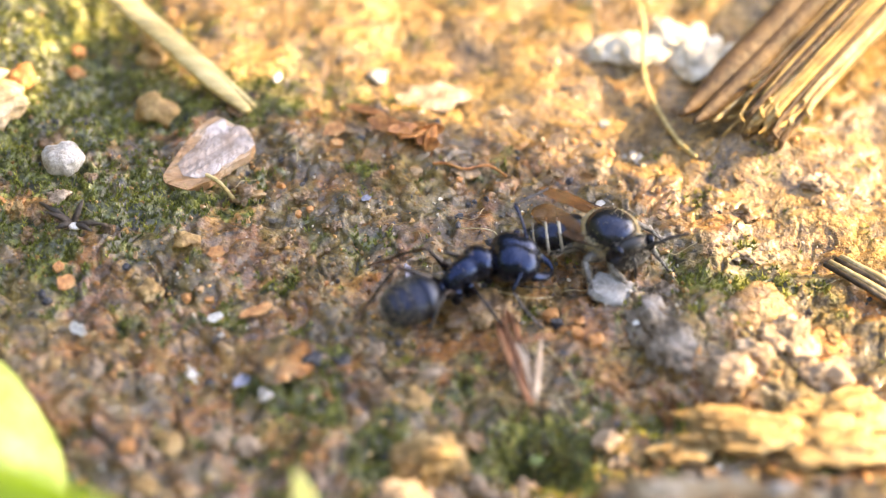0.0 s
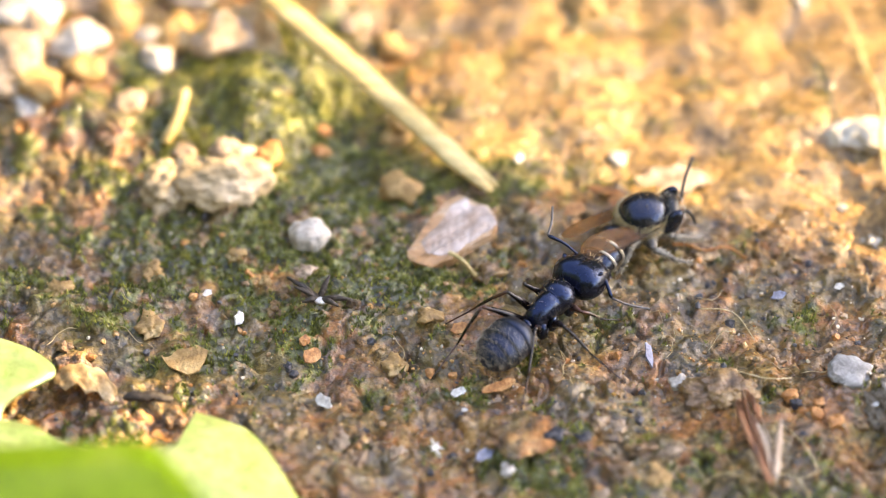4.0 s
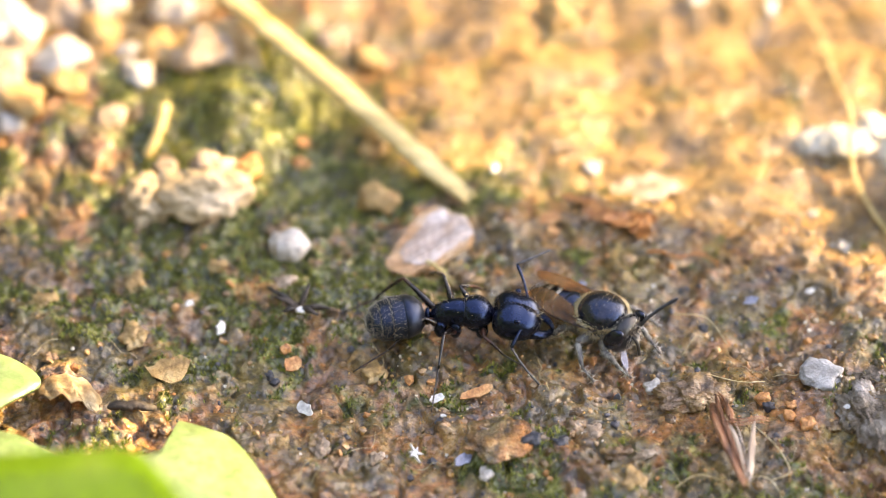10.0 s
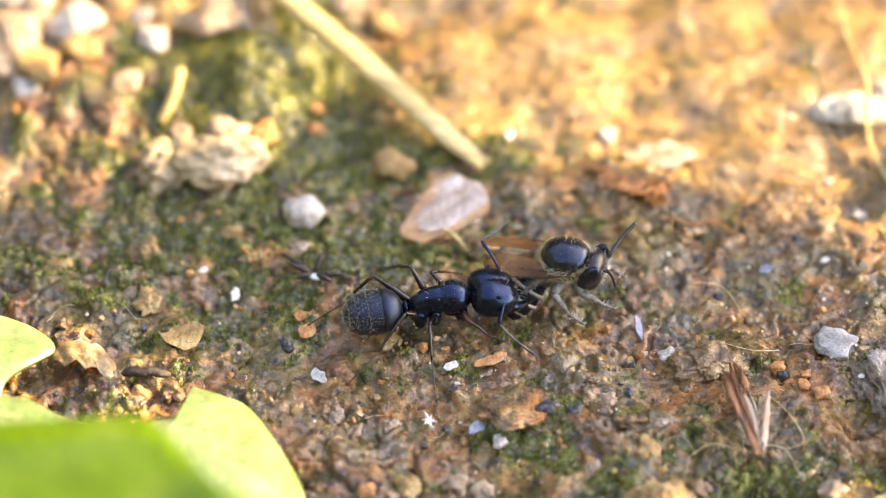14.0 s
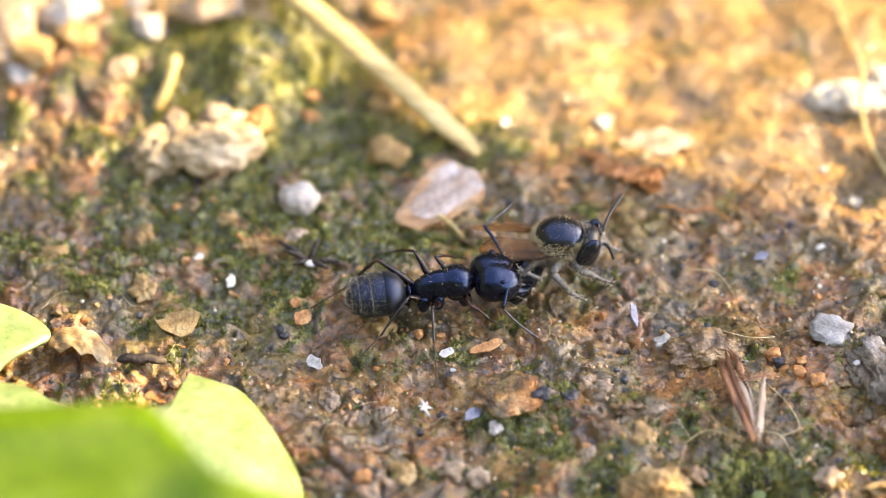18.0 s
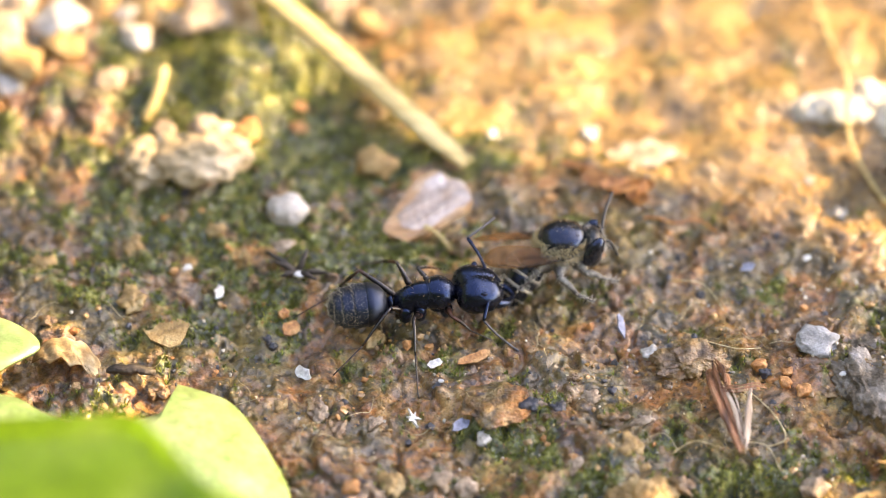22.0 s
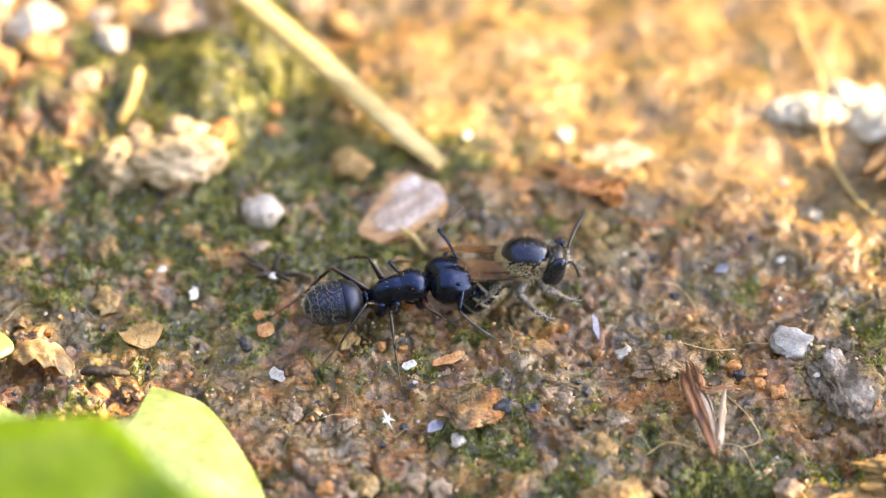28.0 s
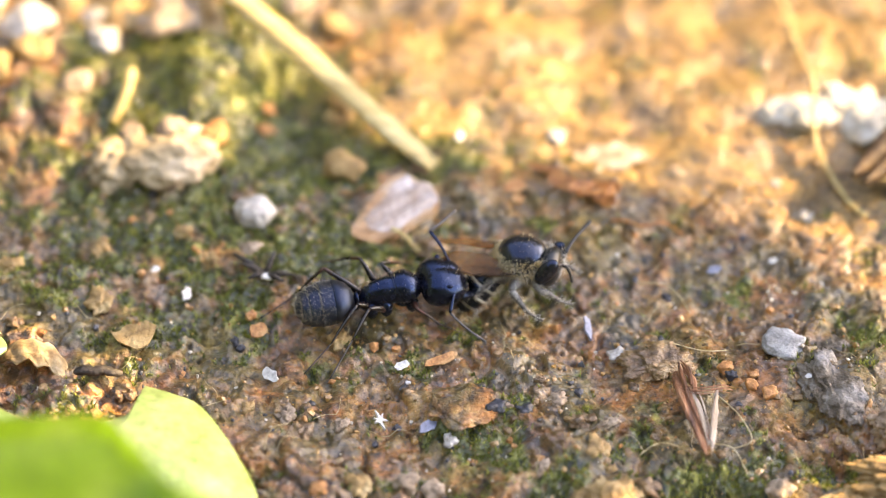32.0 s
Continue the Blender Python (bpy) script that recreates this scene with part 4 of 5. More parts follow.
SLIVER = ((-1.1, -0.1), (-0.4, -0.3), (0.7, -0.25), (1.15, 0.1), (0.3, 0.3), (-0.7, 0.2))
STAR = ((-0.75, 0.1), (-0.3, 0.12), (-0.35, 0.6), (0.0, 0.2), (0.3, 0.65), (0.25, 0.15), (0.8, 0.2), (0.3, -0.1), (0.5, -0.6), (0.05, -0.2), (-0.3, -0.7), (-0.25, -0.15))
OVAL = ((-0.6, -0.1), (-0.2, -0.35), (0.35, -0.3), (0.6, 0.05), (0.25, 0.32), (-0.35, 0.28))
for x, y, mat, label, turn, size, tilt in ((2.79, -9.84, ORANGE, "thin orange sliver of bark", 22, 0.95, 20), (-7.32, -11.08, FLAKE, "small pitted white flake", -35, 1.0, 35), (2.0, -15.2, BLUE_FLAKE, "small bluish grey flake", 40, 0.95, 30),
                                           (0.5, -10.3, FLAKE, "tiny white flake on the soil", 25, 0.75, 20), (-0.83, -14.69, FLAKE, "tiny star-shaped white flake on soil", 60, 0.7, 30), (0.89, -11.66, FLAKE, "tiny white flake on the soil", 0, 0.3, 20),
                                           (4.26, 9.84, FLAKE, "tiny bright white flake", 70, 0.75, 50), (9.42, -0.8, BLUE_FLAKE, "tiny bluish flake on the soil", 20, 0.5, 30), (23.42, -1.4, FLAKE, "tiny white flake on the soil", 10, 0.5, 40),
                                           (19.7, -2.2, BLUE_FLAKE, "tiny grey flake on the soil", 10, 0.75, 30), (-12.67, -4.39, FLAKE, "tiny jagged white flake on soil", 80, 0.8, 40), (-14.6, -2.2, FLAKE, "tiny white flake on the soil", 40, 0.5, 40),
                                           (24.63, -11.08, FLAKE, "tiny white flake on the soil", 10, 0.35, 20), (11.73, -7.16, BLUE_FLAKE, "thin bluish sliver on the soil", 100, 0.7, 20), (-8.15, -7.35, ORANGE, "rusty orange chip of bark", 30, 1.1, 25),
                                           (18.44, 26.93, FLAKE, "tiny bright white flake", 30, 1.0, 40), (23.38, 25.87, FLAKE, "tiny bright white flake", 80, 1.2, 40), (0.5, -5.08, ORANGE, "yellowish chip of bark", 10, 0.9, 25), (7.64, 5.18, ORANGE, "rusty orange chip of bark", 10, 1.3, 30)):
    shape = SLIVER if "sliver" in label else STAR if "star" in label else OVAL
    rr = random.Random(label + str(x))
    size *= 1.0
    ragged = [(a * size * rr.uniform(0.75, 1.25), b * size * rr.uniform(0.7, 1.35)) for a, b in (shape if shape is STAR else smooth_flat(shape))]
    flat_chip("flake", ragged, x, y, mat, label, "flake", 0.14, turn, (tilt, rr.uniform(-15, 15)), 0.16, 0.1, "small flakes on the soil", 1)


def twig_star():
    px, py, pz = seat(-7.79, -2.9)
    star = empty("twig_tangle", mm(px, py, pz), "little tangle of dark broken twigs", "twig")
    for a, l, h in ((150, 2.3, 1.1), (175, 1.5, 1.3), (-15, 2.0, 0.9), (-40, 1.5, 0.8), (60, 1.2, 1.4), (215, 1.2, 0.8)):
        c, s = math.cos(radians(a)), math.sin(radians(a))
        part("twig", tube([(-0.2 * c, -0.2 * s, 0.25), (l * 0.5 * c, l * 0.5 * s, 0.4 + h * 0.4), (l * c, l * s, h)], [0.22, 0.19, 0.07], 7), DARK_TWIG, star)
    part("bract", blob(0.45, 0.25, 0.2, 4, 0.4), FLAKE, star, "pale dry bract", mm(0.1, -0.3, 0.5))
    return star


twig_star()


def stick_bundle():
    px, py, pz = seat(37.9, -8.53)
    sticks = empty("stick_bundle", mm(px, py, pz), "few dark dry stalks lying together", "stalk")
    for k in range(4):
        o = 0.35 * k
        part("stalk", tube([(-1.6 + o, 1.7 + o * 0.6, 0.4), (0.3 + o, -0.2 + o * 0.7, 0.6), (3.4 + o, -2.9 + o, 0.4)], [0.16, 0.2, 0.18], 7), (DARK_TWIG, FIBRE)[k % 2], sticks)
    return sticks


stick_bundle()


def stump():
    px, py, pz = seat(33.2, 6.0)
    wood = empty("frayed_stalk", mm(px, py, pz), "thick golden plant stalk with a frayed broken end", "stalk")
    r = random.Random(4)
    along = Vector((8.8, 9.0, 2.8)).normalized()
    side = along.cross(Vector((0, 0, 1))).normalized()
    up = side.cross(along)
    for k in range(84):
        a, q = r.random() * 6.28, math.sqrt(r.random())
        o = side * (2.2 * q * math.cos(a) + 1.0) + up * (1.2 * q * math.sin(a) + 1.2)
        start = r.uniform(-1.6, 1.4)
        bend = Vector((r.uniform(-0.7, 0.7), r.uniform(-0.7, 0.7), r.uniform(-0.9, 0.4)))
        pts = [o + along * start + bend * 1.3, o + along * (start + 1.3) + bend * 0.3, o + along * 8, o + along * 19]
        w = r.uniform(0.1, 0.24)
        part("strand", tube(smooth_line(pts, 3), [w * 0.5] + [w * r.uniform(0.75, 1.15) for _ in range(9)], 6), (STALK, FIBRE, STALK, BARK)[k % 4], wood, smooth=False)
    for off, wide in ((-2.3, 1.0), (-1.3, 0.8)):
        bark = [side * off + up * (1.5 - 0.25 * d * (d < 0)) + along * d for d in (-3.6, -1.4, 2.5, 9, 19)]
        part("bark", tube(smooth_line(bark, 4), [wide * min(1.0, 0.12 + 0.13 * k) for k in range(17)], 12, 1.2), BARK, wood, "torn brown bark")
    return wood


stump()


# ---- leaves at the near left corner ----
def low_leaf():
    plant = empty("bitten_leaf", mm(-16, -22, 0), "bright green leaf with an eaten notch, lying low", "leaf")
    outline = ((-14.53, -11.47), (-12.74, -12.05), (-11.15, -13.02), (-9.04, -16.41), (-7.73, -19.48), (-7.6, -23.37), (-10.64, -29.01), (-16.38, -31.79), (-25.05, -31.79), (-31.98, -27.14), (-33.27, -19.57), (-29.55, -14.28), (-26.15, -12.83), (-23.98, -13.02), (-22.06, -14.38),
               (-19.68, -15.15), (-16.73, -14.96), (-15.37, -14.38), (-14.9, -13.02))
    shift = 1.6
    pts = [(x + 16, y + 22 - shift) for x, y in outline]
    part("blade", blade(pts, lambda x, y: 2.5 - 0.013 * max(0.0, x + 3) ** 2 - 0.012 * max(0.0, y) ** 2 + 0.25 * math.sin(x * 0.5) * math.sin(y * 0.4), 0.22, 12, (-1.5, -5)), SUN_LEAF, plant)
    bite = [(x, y, 2.55 - 0.013 * max(0.0, x + 3) ** 2 - 0.012 * max(0.0, y) ** 2) for x, y in pts[-7:]]
    part("bitten_edge", tube(smooth_line(bite), 0.13, 6), DRY_LEAF, plant, "dry brown bitten edge")
    part("midrib", tube(smooth_line([(-14, -9, 2.4), (-8, -6, 2.6), (-5, -3, 2.7)]), 0.22, 8), PALE_LEAF, plant)
    part("stalk", tube(smooth_line([(-14, -9, 2.2), (-20, -14, 3), (-24, -17, -1)]), 0.7, 8), PALE_LEAF, plant)
    return plant


def side_leaf():
    plant = empty("side_leaf", mm(-28, -12, 0), "light green leaf with a wavy edge", "leaf")
    pts = ((1.0, 4.6), (3.6, 3.4), (5.2, 1.8), (4.2, 0.4), (2.6, -1.2), (1.8, -3.0), (-4, -4), (-10, -3), (-12, 2), (-8, 6), (-3, 6))
    part("blade", blade(pts, lambda x, y: 1.8 + 0.2 * math.sin(x * 0.6 + y), 0.22, 6), SUN_LEAF, plant)
    part("stalk", tube(smooth_line([(-8, 0, 1.8), (-16, -3, 2.5), (-22, -5, -1)]), 0.6, 8), PALE_LEAF, plant)
    return plant


def near_leaf():
    plant = empty("near_leaf", mm(-12, -40, 0), "broad green leaf raised close to the lens", "leaf")
    pts = ((-11.4, 13.2), (-6.7, 12.6), (-4.0, 12.3), (-2.7, 11.7), (-1.6, 10.3), (-0.3, 8.4), (1.2, 6.3), (4.7, 4.1), (9.4, 0.6), (12.9, -2.3), (16.9, -5.1), (22.0, -9.0), (12.0, -18.0), (-4.0, -20.0), (-20.0, -12.0), (-27.0, 2.0), (-20.0, 11.0))
    part("blade", blade(pts, lambda x, y: 16 + 0.22 * x + 0.2 * math.sin(y * 0.5), 0.25, 9, (-3, -4)), LEAF, plant)
    part("midrib", tube(smooth_line([(8, -7, 17.7), (-4, -6, 15.1), (-20, -4, 11.6)]), 0.3, 8), LEAF, plant)
    part("stalk", tube(smooth_line([(-20, -4, 11.6), (-32, -6, 8), (-40, -8, -1)]), 0.7, 8), LEAF, plant)
    return plant


low_leaf()
side_leaf()
near_leaf()


def small_blade():
    base, tip = Vector((6.19, -32.68, 6.0)), Vector((4.89, -28.39, 8.0))
    sprout = empty("seedling_leaf", mm(7.6, -36.0, -0.5), "narrow pale green seedling leaf on a thin stalk", "leaf")
    o = Vector((7.6, -36.0, -0.5))
    along = (tip - base).normalized()
    side = along.cross(Vector((0, 0, 1))).normalized()
    l = (tip - base).length
    bm = blade(((0, 0), (0.34, l * 0.15), (0.62, l * 0.4), (0.6, l * 0.65), (0.4, l * 0.88), (0.12, l), (-0.2, l * 0.98), (-0.5, l * 0.7), (-0.6, l * 0.42), (-0.35, l * 0.15)), lambda a, b: 0.18 * a * a, 0.12, 6)
    turn = Matrix((side, along, side.cross(along))).transposed().to_4x4()
    part("blade", bm, PALE_LEAF, sprout, at=Matrix.Translation((base - o) * MM) @ turn)
    part("stalk", tube(smooth_line([(0, 0, 0), (base - o) * 0.5 + Vector((0, -0.4, 0.5)), base - o]), 0.2, 8), PALE_LEAF, sprout)
    return sprout


small_blade()


def seed_pod():
    px, py, pz = seat(18.5, -21.7)
    pod = empty("seed_pod", mm(px, py, pz), "small round pale green seed pod in moss", "seed pod")
    part("husk", blob(0.5, 0.42, 0.38, 8, 0.12, sub=3), PALE_LEAF, pod, at=mm(0, 0, 0.25))
    part("stub", tube([(0.4, 0.1, 0.5), (0.75, 0.2, 0.65)], [0.1, 0.06], 6), FIBRE, pod)
    return pod


seed_pod()


def curled_leaf():
    px, py, pz = seat(-21.3, -10.2)
    bm = blade(((-2.3, -1.0), (-2.2, -0.2), (-2.0, 0.5), (-1.4, 1.2), (-0.6, 1.5), (0.2, 1.3), (0.9, 1.5), (1.5, 0.9), (1.9, 0.8), (2.3, 0.1), (2.7, -0.6), (2.9, -1.4), (2.2, -0.9), (1.7, -1.1), (1.1, -0.7), (0.4, -1.1), (-0.3, -0.8), (-1.0, -1.2), (-1.7, -0.9)),
               lambda a, b: 1.1 * math.cos(0.62 * (a + 0.3)) - 0.16 * b * b + 0.1 * math.sin(5 * a + 3 * b) + 0.05 * math.sin(13 * a), 0.09, 8, None, 2)
    thing("curled_dry_leaf", bm, DRY_LEAF, mm(px, py, pz + 0.25, 2, 6, -10) @ Matrix.Diagonal((0.88, 0.8, 0.95, 1)), "arched piece of dry brown leaf", "leaf litter")
    px, py, pz = seat(-17.41, -10.98)
    thing("dark_twig", tube(smooth_line([(-1.5, 0, 0.3), (-0.9, 0.1, 0.42), (-0.3, 0.0, 0.42), (0.3, 0.1, 0.45), (0.8, -0.05, 0.38), (1.4, 0.05, 0.2)], 3), [0.1, 0.24, 0.3, 0.36, 0.31, 0.38, 0.33, 0.4, 0.34, 0.36, 0.3, 0.34, 0.27, 0.24, 0.2, 0.12], 9, 0.75), DARK_TWIG, mm(px, py, pz), "short dark twig with grey bark", "twig")
    flat_chip("bark_piece", ((-1.4, 0.4), (-0.9, 0.8), (0.2, 0.75), (0.7, 1.0), (1.4, 0.6), (1.2, -0.3), (0.9, -0.9), (0.3, -1.1), (-0.2, -0.8), (-0.9, -0.4)), -15.6, -7.6, OCHRE_LUMP, "thin ochre flake of bark", "leaf litter", 0.1, 0, (4, 0), -0.05, 0.15, steps=1)
    flat_chip("dry_leaf", ((-2.6, -0.4), (-1.4, 0.9), (0.6, 1.2), (2.4, 0.4), (2.2, -0.8), (0.2, -1.1)), -12.54, 20.56, DRY_LEAF, "curled brown dead leaf among pebbles", "leaf litter", 0.15, -50, (40, 20), 1.2, 0.5)


curled_leaf()


# ---- ant ----
def head_bm():
    """A boxy head: flat behind, a little narrower at the jaws."""
    bm = bmesh.new()
    bmesh.ops.create_icosphere(bm, subdivisions=5, radius=1)
    for v in bm.verts:
        d = v.co.normalized()
        flat = (abs(d.x) ** 3.2 + abs(d.y) ** 3.2) ** (1 / 3.2)
        k = (flat ** 2.3 + abs(d.z) ** 2.3) ** (-1 / 2.3)
        x, y, z = d * k
        u = (x + 1) / 2
        w = 1.42 * (0.96 + 0.16 * math.sin(math.pi * u * 0.9) - 0.2 * u ** 3)
        notch = 0.16 * math.exp(-(y / 0.5) ** 2) * max(0, -x)
        groove = -0.05 * math.exp(-(y / 0.07) ** 2) * max(0, d.z) * (0.25 < u < 0.9)
        v.co = (1.45 + 1.45 * x + notch, w * y, 1.15 * z * (1 - 0.3 * max(0, u - 0.35)) + 0.1 + groove + 0.06 * math.exp(-((abs(y) - 0.35) / 0.18) ** 2 - ((x - 0.45) / 0.3) ** 2) * (z > 0))
    return bm


def hairs(bm_points, length, r, seed, lean=0.6):
    """Many fine short hairs on given (place, normal) pairs."""
    rr = random.Random(seed)
    bm = bmesh.new()
    for p, n in bm_points:
        d = (n + Vector((rr.uniform(-lean, lean), rr.uniform(-lean, lean), rr.uniform(-lean, lean)))).normalized()
        s = d.orthogonal().normalized() * r
        q = d.cross(s)
        l = length * rr.uniform(0.6, 1.3)
        vs = [bm.verts.new(p + s), bm.verts.new(p - s * 0.5 + q), bm.verts.new(p - s * 0.5 - q), bm.verts.new(p + d * l)]
        for a, b in ((0, 1), (1, 2), (2, 0)):
            bm.faces.new((vs[a], vs[b], vs[3]))
    return bm


def egg_points(x0, x1, z, w, h, count, seed, low=-0.3, only=None):
    rr = random.Random(seed)
    out = []
    while len(out) < count:
        n = Vector((rr.gauss(0, 1), rr.gauss(0, 1), rr.gauss(0, 1))).normalized()
        if n.z < low or (only and not only(n)):
            continue
        out.append((Vector(((x0 + x1) / 2 + n.x * abs(x1 - x0) / 2, n.y * w, z + n.z * h)), n))
    return out


def leg(owner, hip, knee, ankle, foot, mat, r=0.2, name="leg", furry=None):
    """One leg: the thigh, and on it the shin and the foot."""
    h, k, a, f = (Vector(p) for p in (hip, knee, ankle, foot))
    thigh = part(name, tube(smooth_line([Vector(), (k - h) * 0.5 + Vector((0, 0, 0.12)), k - h], 4), [r * 1.1, r * 1.35, r * 1.45, r * 1.4, r * 1.25, r * 1.05, r * 0.85, r * 0.68, r * 0.62], 8), mat, owner, at=mm(*h))
    part("shin", tube(smooth_line([k - h, (k + a) * 0.5 - h + Vector((0, 0, 0.1)), a - h], 4), [r * 0.5, r * 0.62, r * 0.66, r * 0.62, r * 0.58, r * 0.5, r * 0.45, r * 0.42, r * 0.4], 8), mat, thigh)
    part("foot", tube(smooth_line([a - h, (a + f) * 0.5 - h, f - h], 4), [r * 0.34] * 3 + [r * 0.26, r * 0.32, r * 0.24, r * 0.3, r * 0.22, r * 0.24], 6), mat, thigh)
    if furry:
        pts = []
        for u in range(40):
            p = k.lerp(a, u / 40) if u < 26 else a.lerp(f, (u - 26) / 14)
            for s in range(3):
                n = Vector((math.sin(u * 7 + s * 2), math.cos(u * 5 + s * 3), math.sin(u * 3 + s))).normalized()
                pts.append((p - h + n * r * 0.4, n))
        part("leg_hair", hairs(pts, 0.3, 0.02, 3), furry, thigh)
    return thigh


def make_ant():
    ant = empty("ant", mm(0, 0, 0), "large glossy black ant gripping a bee in its jaws", "ant")
    thorax = part("thorax", loft([(-2.05, 1.65, 0.3, 0.32), (-1.9, 1.75, 0.5, 0.7), (-1.6, 1.85, 0.62, 0.9), (-1.1, 2.0, 0.7, 1.0), (-0.6, 2.12, 0.78, 1.02), (-0.2, 2.2, 0.82, 0.96), (-0.02, 2.2, 0.8, 0.9), (0.1, 2.24, 0.86, 0.92), (0.35, 2.3, 1.0, 0.98),
                                  (0.75, 2.3, 1.1, 1.0), (1.15, 2.26, 1.02, 0.92), (1.5, 2.2, 0.74, 0.68), (1.72, 2.15, 0.45, 0.42), (1.95, 2.15, 0.32, 0.32)], 24), ANT_BLACK, ant)
    part("chest", blob(0.75, 0.62, 0.72, 5, 0.04, sub=3), ANT_BLACK, thorax, at=mm(0.75, 0, 1.5))
    part("seam", tube([(0.02 + 0.05 * abs(math.cos(a)), 0.82 * math.cos(a), 2.21 + 0.92 * math.sin(a)) for a in (0.3 + 2.5 * k / 14 for k in range(15))], 0.025, 6), ANT_GASTER, thorax, "paler seam across the back")
    part("thorax_hair", hairs(egg_points(-1.8, 1.7, 2.1, 1.1, 1.15, 30, 8, 0.5), 0.3, 0.012, 5), HAIR, thorax)
    part("petiole", loft([(-2.45, 1.5, 0.25, 0.25), (-2.3, 1.75, 0.4, 0.62), (-2.15, 1.8, 0.42, 0.68), (-2.0, 1.6, 0.3, 0.3)], 14), ANT_BLACK, ant)
    gaster = part("gaster", loft([(-0.0, 0, 0.25, 0.25), (-0.15, 0.1, 0.75, 0.7), (-0.5, 0.18, 1.15, 1.05), (-1.0, 0.2, 1.42, 1.25), (-1.4, 0.2, 1.5, 1.28), (-1.45, 0.2, 1.4, 1.2)], 28), ANT_GASTER, ant)
    for x0, x1, w0, w1, h0, h1 in ((-1.3, -2.35, 1.44, 1.48, 1.24, 1.24), (-2.2, -3.1, 1.42, 1.3, 1.18, 1.08), (-2.95, -3.6, 1.24, 0.95, 1.02, 0.8), (-3.45, -3.95, 0.88, 0.3, 0.74, 0.28)):
        part("tergite", loft([(x0 + (x1 - x0) * u, 0.2 - 0.06 * (-x0 - (x1 - x0) * u - 1.3), w0 + (w1 - w0) * u ** 1.5 + 0.03 * u, h0 + (h1 - h0) * u ** 1.5 + 0.03 * u) for u in (0, 0.25, 0.5, 0.75, 0.95)]
                             + [(x1, 0.2 - 0.06 * (-x1 - 1.3), w1 * 0.95, h1 * 0.95)], 28), ANT_GASTER, gaster)
        rr = random.Random(int(-x1 * 100))
        down = []
        for _ in range(210):
            u, a = 1 - 0.98 * rr.random() ** 1.2, rr.uniform(-0.3, math.pi + 0.3)
            x, w, h = x0 + (x1 - x0) * u, w0 + (w1 - w0) * u ** 1.5 + 0.03 * u, h0 + (h1 - h0) * u ** 1.5 + 0.03 * u
            down.append((Vector((x, w * math.cos(a), 0.2 - 0.06 * (-x - 1.3) + h * math.sin(a))), Vector((-1.0, 0.25 * math.cos(a), 0.25 * math.sin(a))).normalized()))
        part("pubescence", hairs(down, 0.13, 0.007, 15, 0.2), GREY_HAIR, gaster, "fine greyish down")
        fringe = [(Vector((x1 + 0.1 + 0.08 * math.sin(k * 5.3), w1 * math.cos(a), 0.2 - 0.06 * (-x1 - 1.3) + h1 * math.sin(a))), Vector((-0.8, 0.6 * math.cos(a), 0.6 * math.sin(a))).normalized()) for k, a in enumerate(math.pi * (j + 0.5) / 70 for j in range(70))]
        part("fringe", hairs(fringe, 0.3, 0.011, 16, 0.35), GREY_HAIR, gaster, "fringe of pale hairs")
    part("gaster_hair", hairs(egg_points(-4.0, 0, 0.15, 1.47, 1.27, 420, 6, -0.1, lambda n: n.x < 0.9), 0.18, 0.009, 4, 0.7), GREY_HAIR, gaster, "fine pale hairs")
    head = part("head", head_bm(), ANT_BLACK, ant)
    for s in (1, -1):
        part("eye", blob(0.2, 0.12, 0.2, 1, 0.02, sub=2), ANT_BLACK, head, at=mm(1.35, s * 1.2, 0.85, s * -35, 0, 0))
        part("mandible", tube(smooth_line([(2.3, s * 0.8, -0.1), (2.95, s * 0.78, -0.2), (3.5, s * 0.42, -0.25), (3.75, s * -0.1, -0.25)]), [0.38, 0.42, 0.42, 0.38, 0.32, 0.3, 0.28, 0.26, 0.24, 0.22, 0.2, 0.17, 0.14, 0.11, 0.08, 0.05], 9, 0.8), ANT_BLACK, head)
        tip = ((0.95, 2.3, 1.9), (1.8, 2.7, 2.3), (2.7, 3.3, 2.6)) if s > 0 else ((1.35, -2.2, -0.25), (2.2, -2.9, -0.75), (3.3, -3.7, -1.15))
        base = Vector((1.95, s * 0.6, 0.92))
        part("scape", tube(smooth_line([base, (base + Vector(tip[0])) / 2 + Vector((0, 0, 0.15)), Vector(tip[0])]), [0.06, 0.065, 0.07, 0.075, 0.08, 0.085, 0.09, 0.1, 0.11, 0.11, 0.08], 8), ANT_BLACK, head)
        part("funiculus", tube(smooth_line([Vector(p) for p in tip], 6), [0.06 + 0.016 * (k % 2) for k in range(13)], 7), DULL_GREY, head, "grey feeler tip")
    part("clypeus", blob(0.42, 0.62, 0.22, 2, 0.05, sub=3), ANT_BLACK, head, at=mm(2.45, 0, 0.6, 0, 30, 0))
    part("face_bristles", hairs(egg_points(0.1, 2.9, 0.15, 1.35, 1.1, 26, 18, 0.2, lambda n: n.x > 0.2), 0.3, 0.012, 19, 0.4), HAIR, head)
